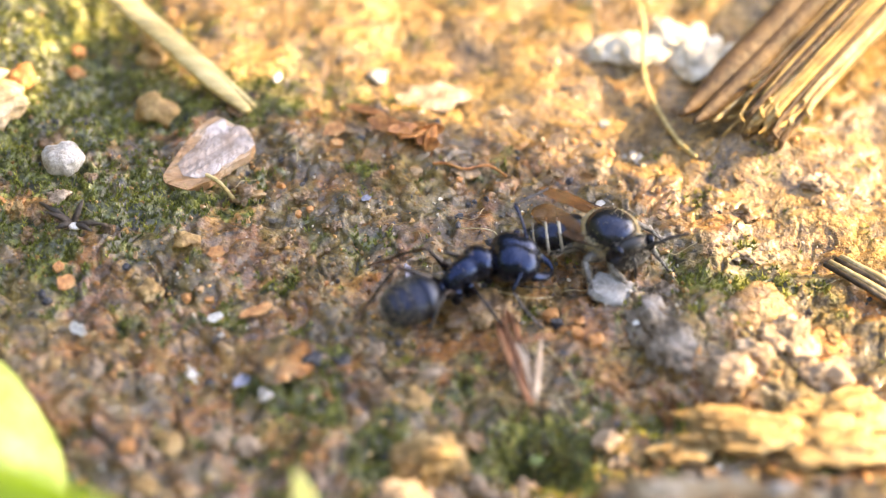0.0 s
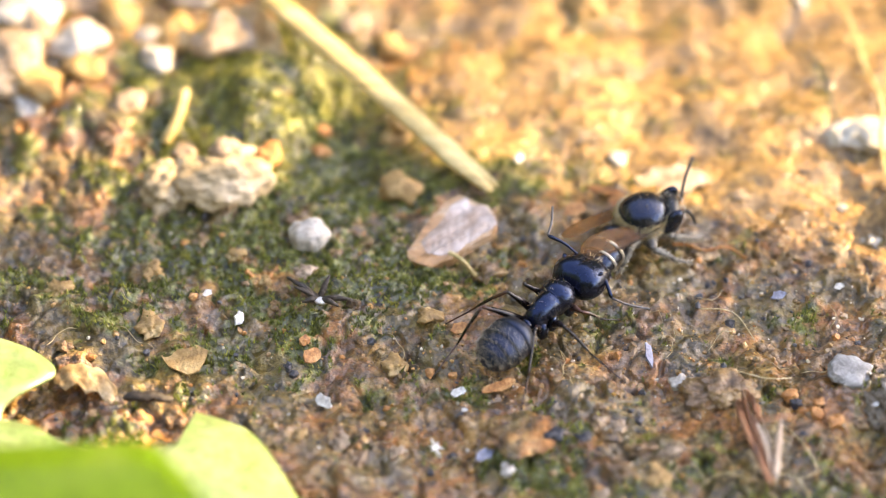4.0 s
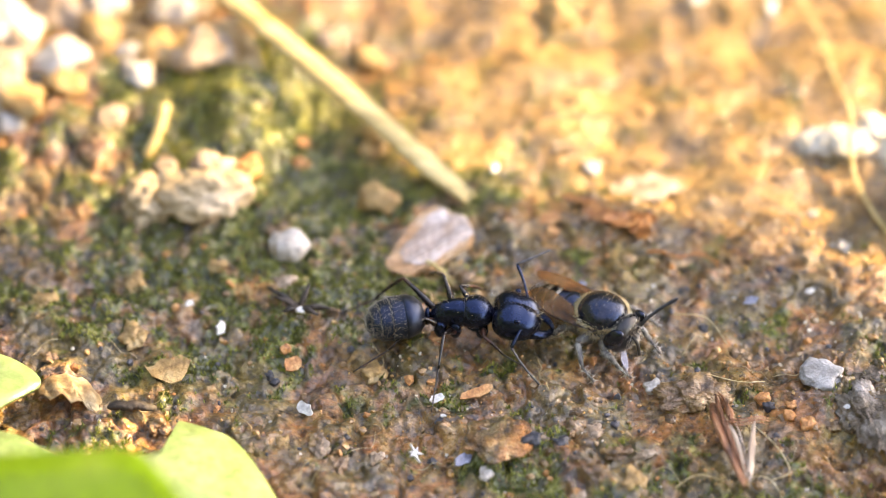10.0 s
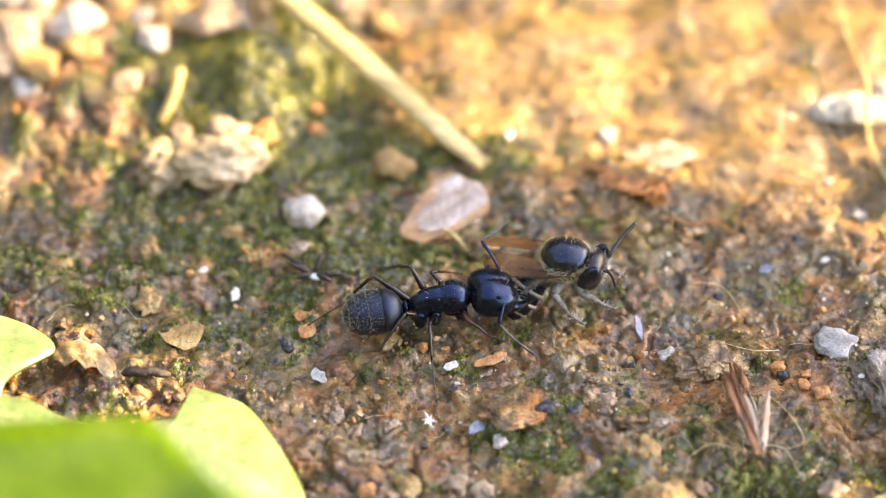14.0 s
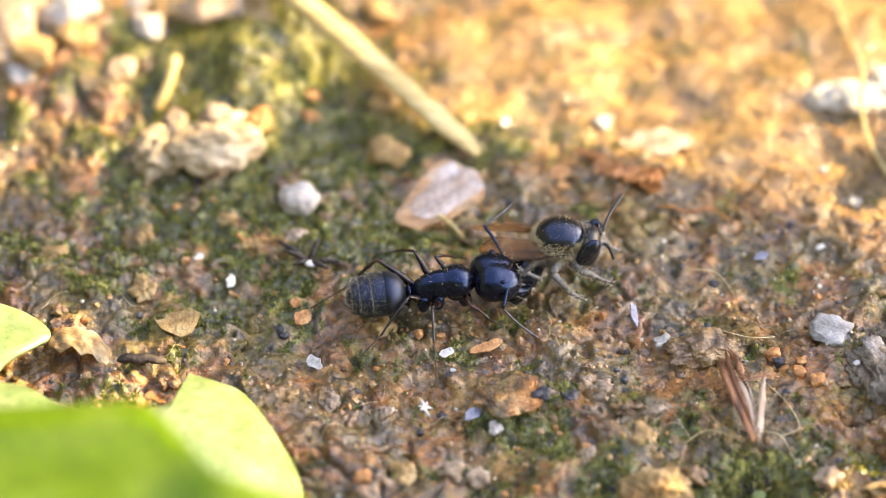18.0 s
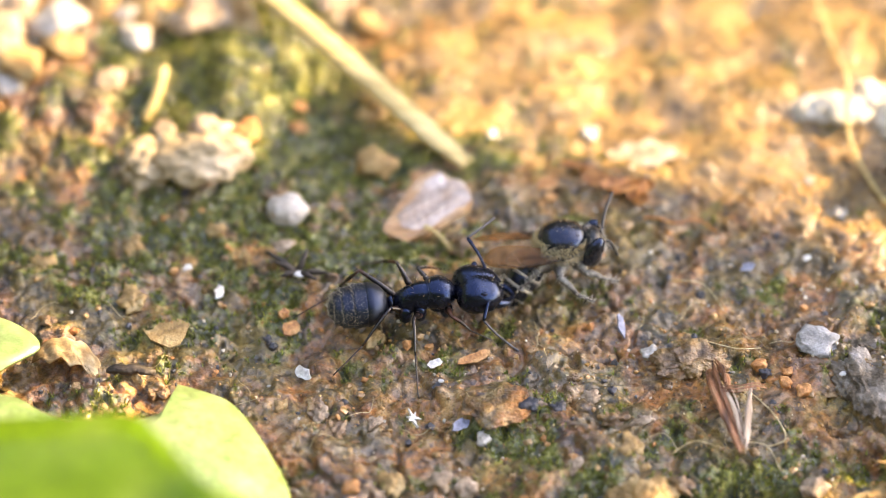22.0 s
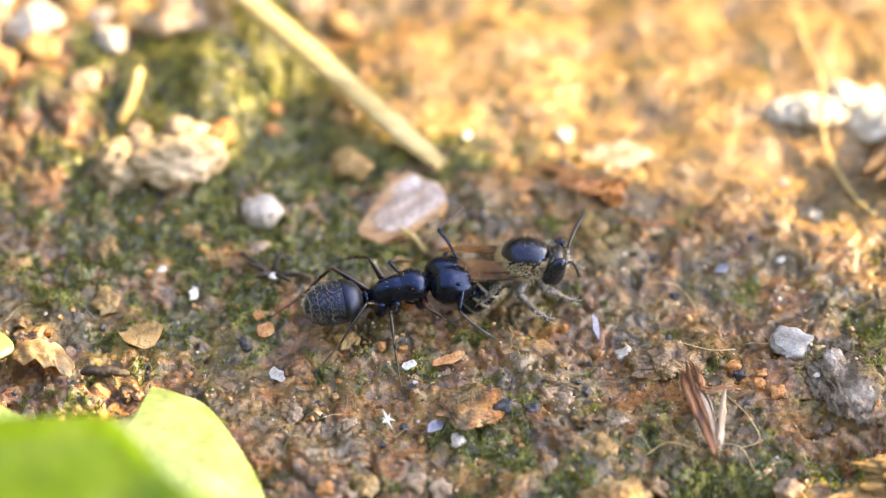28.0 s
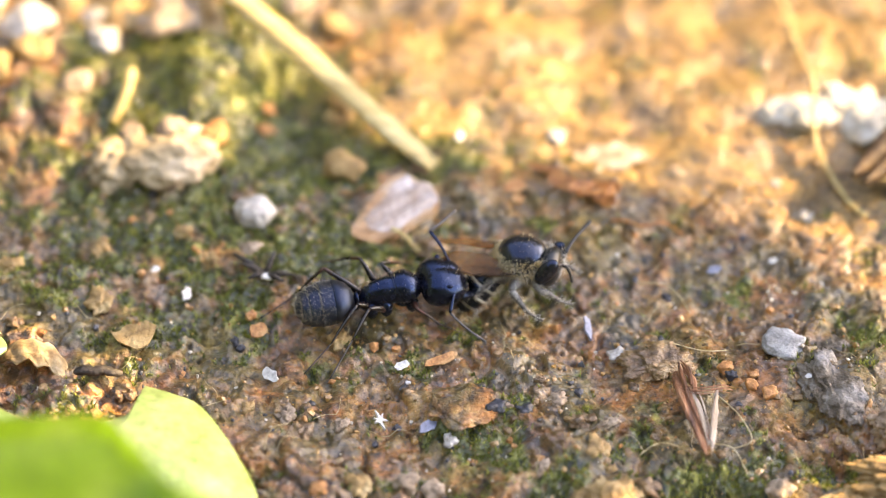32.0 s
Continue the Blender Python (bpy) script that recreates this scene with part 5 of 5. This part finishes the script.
    legs = [leg(ant, *p, ANT_LEG, 0.17) for p in (
        ((1.1, -0.5, 1.3), (1.2, -1.55, 1.7), (2.35, -2.1, 0.75), (3.55, -2.5, 0.15)),
        ((-0.5, -0.6, 1.2), (-1.1, -1.75, 2.1), (-1.35, -3.6, 1.1), (-1.65, -6.3, 0.15)),
        ((-1.4, -0.4, 1.3), (-2.35, -0.9, 2.4), (-4.3, -2.3, 0.95), (-6.3, -3.6, 0.15)),
        ((0.8, 0.6, 1.4), (-0.25, 1.8, 2.75), (1.2, 2.6, 1.6), (2.2, 3.7, 0.15)),
        ((-0.5, 0.6, 1.3), (-1.45, 2.1, 3.15), (-2.5, 4.1, 1.3), (-3.1, 5.3, 0.15)),
        ((-1.4, 0.5, 1.3), (-3.75, 1.97, 3.0), (-5.6, 2.0, 1.0), (-7.95, 1.45, 0.15)))]
    for at in [mm(x, y, 1.3) for x in (1.1, -0.5, -1.4) for y in (-0.6, 0.6)]:
        part("coxa", blob(0.4, 0.34, 0.66, 3, 0.05, sub=2), ANT_BLACK, ant, at=at)
    return ant, head, gaster, legs


# ---- bee ----
def wing_bm(length, width):
    """A wing that points backwards; a negative width mirrors it."""
    pts = ((0, 0), (-length * 0.3, width * 0.35), (-length * 0.65, width * 0.6), (-length * 0.92, width * 0.5), (-length, width * 0.15), (-length * 0.85, -width * 0.35), (-length * 0.5, -width * 0.4), (-length * 0.2, -width * 0.2))
    return blade(pts, lambda x, y: 0.06 * math.sin(x * 1.4) + 0.05 * math.sin(y * 3), 0.012, 5)


# bluish specular tint put in for the sky's reflection
PLATE = material("bee_back", ((0.006, 0.005, 0.006), (0.012, 0.011, 0.012), (0.03, 0.025, 0.022)), 1800, 5, 0.2, 0.4, 5000, depth=0.00005, tint=(0.4, 0.58, 1.0))


def make_bee():
    bee = empty("bee", mm(0, 0, 0), "small dark bee with golden fuzz and pale banded abdomen", "bee")
    thorax = part("thorax", loft([(x, z + 1.85, w, h) for x, z, w, h in rounded(-1.45, 1.4, 0.0, 0.05, 1.3, 1.2, 2.3, 13)], 24), BEE_BLACK, bee)
    cap = loft([(x, z + 2.1, w, h) for x, z, w, h in rounded(-1.4, 1.38, 0.0, 0.05, 1.36, 1.1, 2.5, 13)], 32)
    for v in cap.verts:
        if v.co.z < 2.1:
            v.co = (v.co.x * 0.9, v.co.y * 0.9, 2.1 - (2.1 - v.co.z) * 0.1)
    part("back_plate", cap, PLATE, thorax, "glossy black back plate")
    part("fuzz", hairs(egg_points(-1.5, 1.45, 1.9, 1.36, 1.26, 2000, 2, -0.12, lambda n: n.z < 0.32 and n.y > -0.45), 0.3, 0.013, 2, 0.7), HAIR, thorax, "golden fuzz")
    rr = random.Random(51)
    rim = [(Vector((1.38 * math.cos(a), 1.34 * math.sin(a), 2.17 + rr.gauss(0, 0.07))), Vector((math.cos(a), math.sin(a), 0.8)).normalized()) for a in (rr.uniform(-0.9, 4.0) for _ in range(1300))]
    part("side_hair", hairs(egg_points(-1.5, 1.45, 1.9, 1.34, 1.24, 900, 23, -0.9, lambda n: n.z < 0.0), 0.36, 0.014, 24, 0.6), GREY_HAIR, thorax, "whitish side hair")
    part("flank_hair", hairs(egg_points(-1.5, 1.45, 1.9, 1.36, 1.26, 750, 52, -0.5, lambda n: n.z < 0.35 and n.y < -0.4), 0.26, 0.013, 53, 0.8), HAIR, thorax, "sparse golden flank hair")
    part("collar", hairs(rim, 0.25, 0.015, 12, 0.6), HAIR, thorax, "golden hair rim")
    part("plate_hair", hairs(egg_points(-1.3, 1.3, 2.07, 1.3, 1.13, 50, 21, 0.5), 0.2, 0.009, 22, 0.5), HAIR, thorax)
    abdomen = part("abdomen", loft([(-0.0, 0, 0.2, 0.2), (-0.2, 0.02, 0.55, 0.5), (-0.7, 0.0, 0.98, 0.85), (-1.1, 0.0, 1.08, 0.92), (-1.15, 0.0, 1.02, 0.88)], 24), PLATE, bee)
    for x0, x1, w0, w1 in ((-1.0, -1.95, 1.02, 1.1), (-1.8, -2.75, 1.04, 1.02), (-2.6, -3.5, 0.98, 0.8), (-3.35, -4.1, 0.76, 0.45), (-4.0, -4.6, 0.42, 0.08)):
        part("segment", loft([(x0 + (x1 - x0) * u, -0.05 * (-x0 - (x1 - x0) * u - 1), (w0 + (w1 - w0) * u ** 1.4), (w0 + (w1 - w0) * u ** 1.4) * 0.86) for u in (0, 0.3, 0.6, 0.95)] + [(x1, -0.05 * (-x1 - 1), w1 * 0.94, w1 * 0.8)], 24), PLATE, abdomen)
        if x1 > -4.3:
            part("band", loft([(x1 + 0.2, -0.05 * (-x1 - 1.2), w1 + 0.012, (w1 + 0.012) * 0.865), (x1 + 0.12, -0.05 * (-x1 - 1.12), w1 + 0.024, (w1 + 0.024) * 0.865), (x1 + 0.04, -0.05 * (-x1 - 1.04), w1 + 0.014, (w1 + 0.014) * 0.86)], 24), BEE_BAND, abdomen, "pale hair band")
            ring = [(Vector((x1 + 0.16, w1 * math.cos(a), -0.05 * (-x1 - 1) + w1 * 0.87 * math.sin(a))), Vector((-0.9, 0.5 * math.cos(a), 0.5 * math.sin(a))).normalized()) for a in (6.283 * k / 150 for k in range(150))]
            part("band_hair", hairs(ring, 0.26, 0.016, 26, 0.35), GREY_HAIR, abdomen)
    part("belly_hair", hairs(egg_points(-2.6, -0.2, -0.1, 1.0, 0.9, 500, 27, -1.0, lambda n: n.z < -0.1), 0.42, 0.016, 28, 0.6), GREY_HAIR, abdomen, "whitish belly hair")
    head = part("head", loft([(x, z - 0.1, w, h) for x, z, w, h in rounded(0.0, 1.3, 0.05, -0.25, 1.28, 1.15, 2.2, 11)], 24), BEE_BLACK, bee)
    for s in (1, -1):
        part("eye", blob(0.5, 0.36, 0.95, 2, 0.02, sub=3), PLATE, head, "dark glossy compound eye", mm(0.58, s * 1.02, 0.02, 0, 20, s * -12))
        part("antenna", tube(smooth_line([(0.95, 0.3, 0.1), (1.2, 0.5, 0.6), (1.25, 0.8, 0.9), (1.5, 1.6, 1.4), (1.9, 2.5, 1.9)] if s > 0 else [(0.95, -0.3, 0.1), (1.45, -0.4, 0.4), (1.8, -0.4, 0.1), (2.1, -0.5, -0.4)]), 0.1, 8), BEE_BLACK, head)
        wing = part("forewing", wing_bm(5.0, 1.02 * s if s > 0 else -1.3), WING, bee, at=mm(0.0, 1.1, 2.0, -14, 1, 13) if s > 0 else mm(0.6, -1.3, 2.1, 27, -2, -4))
        part("vein", tube([(0, 0.03 * s, 0.03), (-1.5, 0.42 * s, 0.07), (-3.0, 0.68 * s, 0.0), (-4.2, 0.58 * s, -0.02)], 0.045, 5), ANT_LEG, wing)
        part("vein", tube([(-0.4, 0, 0.03), (-2.0, 0.08 * s, 0.03), (-3.6, 0.24 * s, 0.0)], 0.03, 5), ANT_LEG, wing)
        part("vein", tube([(-1.8, 0.45 * s, 0.05), (-2.3, 0.08 * s, 0.03), (-2.8, -0.35 * s, 0.0)], 0.025, 5), ANT_LEG, wing)
        part("vein", tube([(-2.7, 0.6 * s, 0.03), (-3.1, 0.3 * s, 0.03), (-3.5, -0.3 * s, 0.0)], 0.022, 5), ANT_LEG, wing)
        hind = part("hindwing", wing_bm(3.5, 0.9 * s), WING, bee, at=mm(-0.3, 1.05, 1.9, -14, 1, 12) if s > 0 else mm(0.3, -1.22, 1.98, 27, -2, -3))
        if s > 0:
            wings = [wing, hind]
        for hip, knee, ankle, foot in (((0.8, s * 0.6, 1.1), (1.25, s * 1.45, 1.05), (2.35, s * 1.4, 0.5), (3.2, s * 1.25, 0.12)), ((0.0, s * 0.8, 1.0), (-0.2, s * 1.95, 1.1), (0.85, s * 2.75, 0.55), (1.8, s * 2.85, 0.12)),
                                       ((-0.7, s * 0.8, 1.0), (-1.4, s * 1.4, 1.2), (-1.9, s * 1.8, 0.6), (-2.5, s * 2.0, 0.12))):
            leg(bee, hip, knee, ankle, foot, BEE_LEG, 0.32, furry=GREY_HAIR)
    part("face_hair", hairs(egg_points(0.0, 1.35, -0.1, 1.15, 1.12, 380, 7, -0.9, lambda n: n.x > 0.35 and abs(n.y) < 0.6 or n.x < -0.3), 0.28, 0.012, 9, 0.7), GREY_HAIR, head, "pale fuzz")
    return bee, abdomen, head, thorax, wings


ant, ant_head, gaster, ant_legs = make_ant()
bee, bee_abdomen, bee_head, bee_thorax, bee_wings = make_bee()
bee.scale = (1.08, 1.08, 1.08)


def motions():
    """The struggle: the ant pulls and turns the bee, then both stay almost still."""
    ant_rows = [
        (0, 14.88, -8.67, 39.8), (0.5, 15.52, -8.85, 26), (1, 11, -6.64, 46.6), (1.5, 11.53, -4.79, 18.2), (2, 11, -5.29, 25.4), (2.5, 7.92, -2.61, 50.5),
        (3, 5.91, -3.7, 62.9), (3.5, 6.24, -5.09, 49.9), (5.5, 2.68, -4.71, 56.8), (6, 2.79, -4.96, 67.7), (6.5, 3.15, -6.35, 47.9), (7, 2.96, -4.96, 47.7),
        (7.5, 1.7, -4.27, 31.6), (8, 1.76, -3.13, 43), (8.5, 1.85, -4.06, 32.9), (9, 0.89, -3.3, 40.8), (9.5, 1.09, -3.98, 17.7), (9.8, 2.07, -5.69, 5.2),
        (10, 1.95, -5.2, -3.1), (10.5, 1.45, -4.72, -1.4), (11, 1.45, -6.3, 3.4), (11.5, 0.6, -6.5, 5), (12, -0.18, -6.29, 11.5), (12.5, -0.06, -7.12, 9.48),
        (13, -0.14, -6.7, 10.85), (13.5, -0.27, -6.84, 11.8), (15.5, -0.25, -6.51, 12.62), (16, -0.22, -6.49, 13.2), (16.5, -0.16, -6.26, 13.43), (17, -0.15, -6.38, 12.45),
        (17.5, 0.06, -6.58, 11.06), (18, 0.19, -6.61, 11.02), (18.5, 0.17, -6.57, 12.25), (19, 0.2, -6.54, 13.13), (19.5, 0.09, -6.77, 12.07), (20, 0.03, -7.04, 10.57),
        (20.5, 0.05, -6.76, 12.16), (21, -0.1, -6.55, 14.65), (21.5, -0.09, -6.49, 13.06), (22, -0.18, -6.62, 10.38), (22.5, -0.04, -6.65, 9.53), (23, -0.09, -6.82, 10.44),
        (23.5, -0.07, -6.44, 13.22), (24, -0.25, -6.6, 14.12), (24.5, -0.31, -6.47, 13.99), (25, -0.26, -6.24, 14.8), (25.5, -0.3, -6.48, 14.9), (27.5, -0.23, -6.2, 15.21),
        (28, -0.2, -5.92, 15.13), (28.5, 0.04, -6.25, 14.04), (29, -0.23, -6.48, 14.24), (29.5, -0.17, -6.27, 14.7), (30, -0.32, -6.32, 14.26), (30.5, -0.18, -6.02, 14.1),
        (31, -0.34, -6.19, 13.86), (31.5, -0.3, -5.99, 14.2), (32, -0.29, -6.02, 14.19),
    ]
    head_turns = [
        (0, -41.7), (0.5, -31.7), (1, -15.4), (1.5, -21.2), (2, -30.1), (2.5, -42.6),
        (3, -18), (3.5, 4.2), (5.5, -7.1), (6, -39.9), (6.5, -12.1), (7, -21.2),
        (7.5, -18.7), (8, -50), (8.5, -14.3), (9, -13.7), (9.5, 10.2), (9.8, -18.8),
        (10, -0.2), (10.5, 4.1), (11, 22), (11.5, 14), (12, 5.8), (12.5, 4.75),
        (13, 3.38), (13.5, 2.42), (15.5, 1.61), (16, 1.03), (16.5, 0.79), (17, 1.78),
        (17.5, 3.16), (18, 3.84), (18.5, 4.56), (19, 5.07), (19.5, 4.98), (20, 4.3),
        (20.5, 4.02), (21, 4.67), (21.5, 4.16), (22, 2.84), (22.5, 2.35), (23, 2.27),
        (23.5, 2.28), (24, 1.96), (24.5, 1.67), (25, 2.8), (25.5, 4), (27.5, 3.34),
        (28, 2.2), (28.5, 2.22), (29, 3.26), (29.5, 3.78), (30, 3.13), (30.5, 2.53),
        (31, 2.28), (31.5, 2.24), (32, 2.29),
    ]
    gaster_turns = [
        (0, -14.4), (0.5, -3), (1, 2.4), (1.5, -5.6), (2, -7.1), (2.5, -12.6),
        (3, -20.6), (3.5, -5), (5.5, 2.5), (6, -11.2), (6.5, -16.7), (7, 2.6),
        (7.5, 0.1), (8, -6.7), (8.5, -9.3), (9, -1), (9.5, 5.2), (9.8, 7.3),
        (10, 14.9), (10.5, 18.2), (11, 5.9), (11.5, 6), (12, -3.3), (12.5, -3.17),
        (13, -2.26), (13.5, -1.62), (15.5, -1.08), (16, -0.68), (16.5, -0.53), (17, -1.19),
        (17.5, -2.11), (18, -2.56), (18.5, -3.04), (19, -3.38), (19.5, -3.32), (20, -2.86),
        (20.5, -2.68), (21, -3.11), (21.5, -2.78), (22, -1.9), (22.5, -1.57), (23, -1.51),
        (23.5, -1.52), (24, -1.31), (24.5, -1.11), (25, -1.87), (25.5, -2.66), (27.5, -2.23),
        (28, -1.47), (28.5, -1.48), (29, -2.18), (29.5, -2.52), (30, -2.08), (30.5, -1.69),
        (31, -1.52), (31.5, -1.5), (32, -1.53),
    ]
    bee_rows = [
        (0, 23.39, -5.66, -41.4), (0.5, 23.54, -8.93, -58), (0.75, 21.17, -6.99, 2.95), (1, 18.81, -5.06, 63.9), (1.5, 20.65, -1.84, 16.3), (1.75, 20.43, -2.82, -15.25),
        (2, 20.21, -3.81, -46.8), (2.25, 18.1, -2.02, 2.35), (2.5, 15.99, -0.24, 51.5), (3, 12.67, 3.61, 4.3), (3.5, 12.21, 3.36, 29.3), (5.5, 8.86, 0.9, -8.8),
        (6, 9.58, 1.57, 15.9), (6.5, 11.02, 0.37, 8.7), (7, 11.09, -0.91, -47.4), (7.5, 10.26, -3.44, -63.2), (8, 11.32, -2.28, -59), (8.25, 10.78, -0.06, -3.15),
        (8.5, 10.25, 2.16, 52.7), (8.75, 10.11, 1.8, 7.45), (9, 9.97, 1.44, -37.8), (9.5, 10.24, -2.26, -55.5), (9.8, 11, -6.28, -49.1), (10, 10.32, -5.28, -41.7),
        (10.5, 9.97, -2.43, 11.5), (11, 9.7, -2.2, 7.5), (11.5, 8.9, -2.5, 6), (12, 7.9, -2.15, -3), (12.5, 8.02, -2.49, -19.71), (13, 7.49, -3.1, -17.7),
        (13.5, 7.22, -3.32, -15.75), (15.5, 7.38, -3.11, -14.1), (16, 7.39, -3.08, -13.56), (16.5, 7.43, -3.07, -13.8), (17, 7.59, -2.69, -13.86), (17.5, 7.59, -2.59, -11.16),
        (18, 7.2, -2.63, -7.43), (18.5, 7.5, -2.73, -8.39), (19, 7.56, -2.76, -11.18), (19.5, 7.56, -2.55, -8.77), (20, 7.31, -2.77, -6.3), (20.5, 7.68, -2.71, -11.14),
        (21, 7.64, -2.57, -13.95), (21.5, 7.7, -2.57, -7.51), (22, 8.09, -1.95, -0.02), (22.5, 7.52, -2.96, 1.41), (23, 7.82, -2.53, -1.35), (23.5, 7.28, -3.4, -4.04),
        (24, 7.29, -3.41, -5.23), (24.5, 7.52, -3.14, -5.75), (25, 7.35, -3.42, -6.14), (25.5, 7.43, -3.13, -6.13), (27.5, 7.3, -3.37, -5.62), (28, 7.39, -3.23, -5.52),
        (28.5, 7.54, -3.19, -5.38), (29, 7.49, -2.98, -7.84), (29.5, 7.82, -2.98, -13.55), (30, 7.94, -2.67, -14.46), (30.5, 7.38, -3.26, -12.19), (31, 7.74, -2.84, -12.56),
        (31.5, 7.55, -3.15, -13.11), (32, 7.64, -3.02, -13.16),
    ]
    abdomen_turns = [
        (0, 39.3), (0.5, 33.2), (1, -31), (1.5, 47.6), (2, 27.2), (2.5, 14.4),
        (3, 75), (3.5, 25.8), (5.5, 75), (6, 69.5), (6.5, -12.2), (7, 39.4),
        (7.5, 45.6), (8, 54.8), (8.5, -7), (9, 69.8), (9.5, 10.5), (9.8, -5.5),
        (10, -0.6), (10.5, -17.9), (11, -5), (11.5, 2), (12, 28), (12.5, 59.5),
        (13, 56.8), (13.5, 56.1), (15.5, 51.9), (16, 51.7), (16.5, 50.2), (17, 52.7),
        (17.5, 55.0), (18, 58.3), (18.5, 52.8), (19, 53.3), (19.5, 53.5), (20, 55.2),
        (20.5, 53.0), (21, 51.3), (21.5, 46.5), (22, 42.7), (22.5, 43.9), (23, 45.4),
        (23.5, 42.8), (24, 41.6), (24.5, 40.1), (25, 35.2), (25.5, 39.1), (27.5, 34.6),
        (28, 32.8), (28.5, 40.7), (29, 43.6), (29.5, 42.7), (30, 45.1), (30.5, 42.3),
        (31, 43.6), (31.5, 40.6), (32, 41.6),
    ]
    bee_head_turns = [
        (0, -24.1), (0.5, -19.7), (1, 15), (1.5, -29.2), (2, -17.1), (2.5, -8.6),
        (3, -40), (3.5, -13.2), (5.5, -40), (6, -40), (6.5, 7.5), (7, -22.9),
        (7.5, -26.8), (8, -32.9), (8.5, 4.2), (9, -38.1), (9.5, -6.4), (9.8, 3.5),
        (10, 0.4), (10.5, 10.6), (11, 9.8), (11.5, 13), (12, 5), (12.5, -6.48),
        (13, -5.13), (13.5, -3.83), (15.5, -2.73), (16, -2.37), (16.5, -2.53), (17, -2.58),
        (17.5, -0.77), (18, 1.71), (18.5, 1.07), (19, -0.78), (19.5, 0.82), (20, 2.46),
        (20.5, -0.76), (21, -2.63), (21.5, 1.66), (22, 6.66), (22.5, 7.61), (23, 5.77),
        (23.5, 3.98), (24, 3.18), (24.5, 2.83), (25, 2.57), (25.5, 2.58), (27.5, 2.92),
        (28, 2.99), (28.5, 3.08), (29, 1.44), (29.5, -2.37), (30, -2.97), (30.5, -1.46),
        (31, -1.71), (31.5, -2.08), (32, -2.11),
    ]
    walk(ant, [(t, mm(x + 0.22, y, 0.1, 0, 0, a)) for t, x, y, a in ant_rows])
    ant_head.scale = (1.06, 1.06, 1.06)
    walk(ant_head, [(t, mm(1.6, 0, 2.3, 0, 0, a) @ mm(0, 0, 0, 0, 14, 0)) for t, a in head_turns])
    gaster.scale = (0.92, 0.96, 1.0)
    walk(gaster, [(t, mm(-2.35, 0, 1.8, 0, 0, a)) for t, a in gaster_turns])
    raised = {t: 0.8 * min(1.0, max(0.0, (t - 11.5) / 1.0)) for t, *_ in bee_rows}
    walk(bee, [(t, mm(x + 0.15, y - 0.15 - raised[t], 0.1 + raised[t], 0, 0, a)) for t, x, y, a in bee_rows])
    bee_abdomen.scale = (0.92, 0.95, 0.95)
    walk(bee_abdomen, [(t, mm(-1.2, 0, 1.5, 0, -12 - 32 * min(1.0, max(0.0, (t - 11.5) / 1.0)), a)) for t, a in abdomen_turns])
    rolls = ((0, 0), (10, 0), (10.5, -10), (11, -15), (12, -10), (12.5, -6), (13.5, -4), (15.5, -4), (17, -7), (18, -13), (20, -18), (22, -17), (25, -14), (28, -16), (30, -17), (32, -18))
    leaning = [(t, mm(0, 0, 1.9) @ pose(0, 0, 0, a) @ mm(0, 0, -1.9)) for t, a in rolls]
    walk(bee_thorax, leaning)
    for one in bee_wings:
        home = one.matrix_basis.copy()
        walk(one, [(t, lean @ home) for t, lean in leaning])
    walk(bee_head, [(t, mm(1.05, 0, 2.0, 0, 0, a) @ pose(0, 0, 0, float(np.interp(t, *zip(*rolls))) * 0.7) @ mm(0, 0, 0, 0, 10, 0)) for t, a in bee_head_turns])
    for i, one in enumerate(ant_legs):
        home = one.matrix_basis.translation.copy()
        rows = []
        for t, _, _, a in ant_rows:
            swing = (14 if t < 10 else 5 * max(0, (11.5 - t) / 1.5)) * math.sin(t * 5.1 + i * 2.4)
            if i == 1 and t > 29.4:
                swing -= 38 * min(1.0, (t - 29.4) / 0.6)
            rows.append((t, Matrix.Translation(home) @ pose(0, 0, 0, 0, 0, swing)))
        walk(one, rows)


motions()
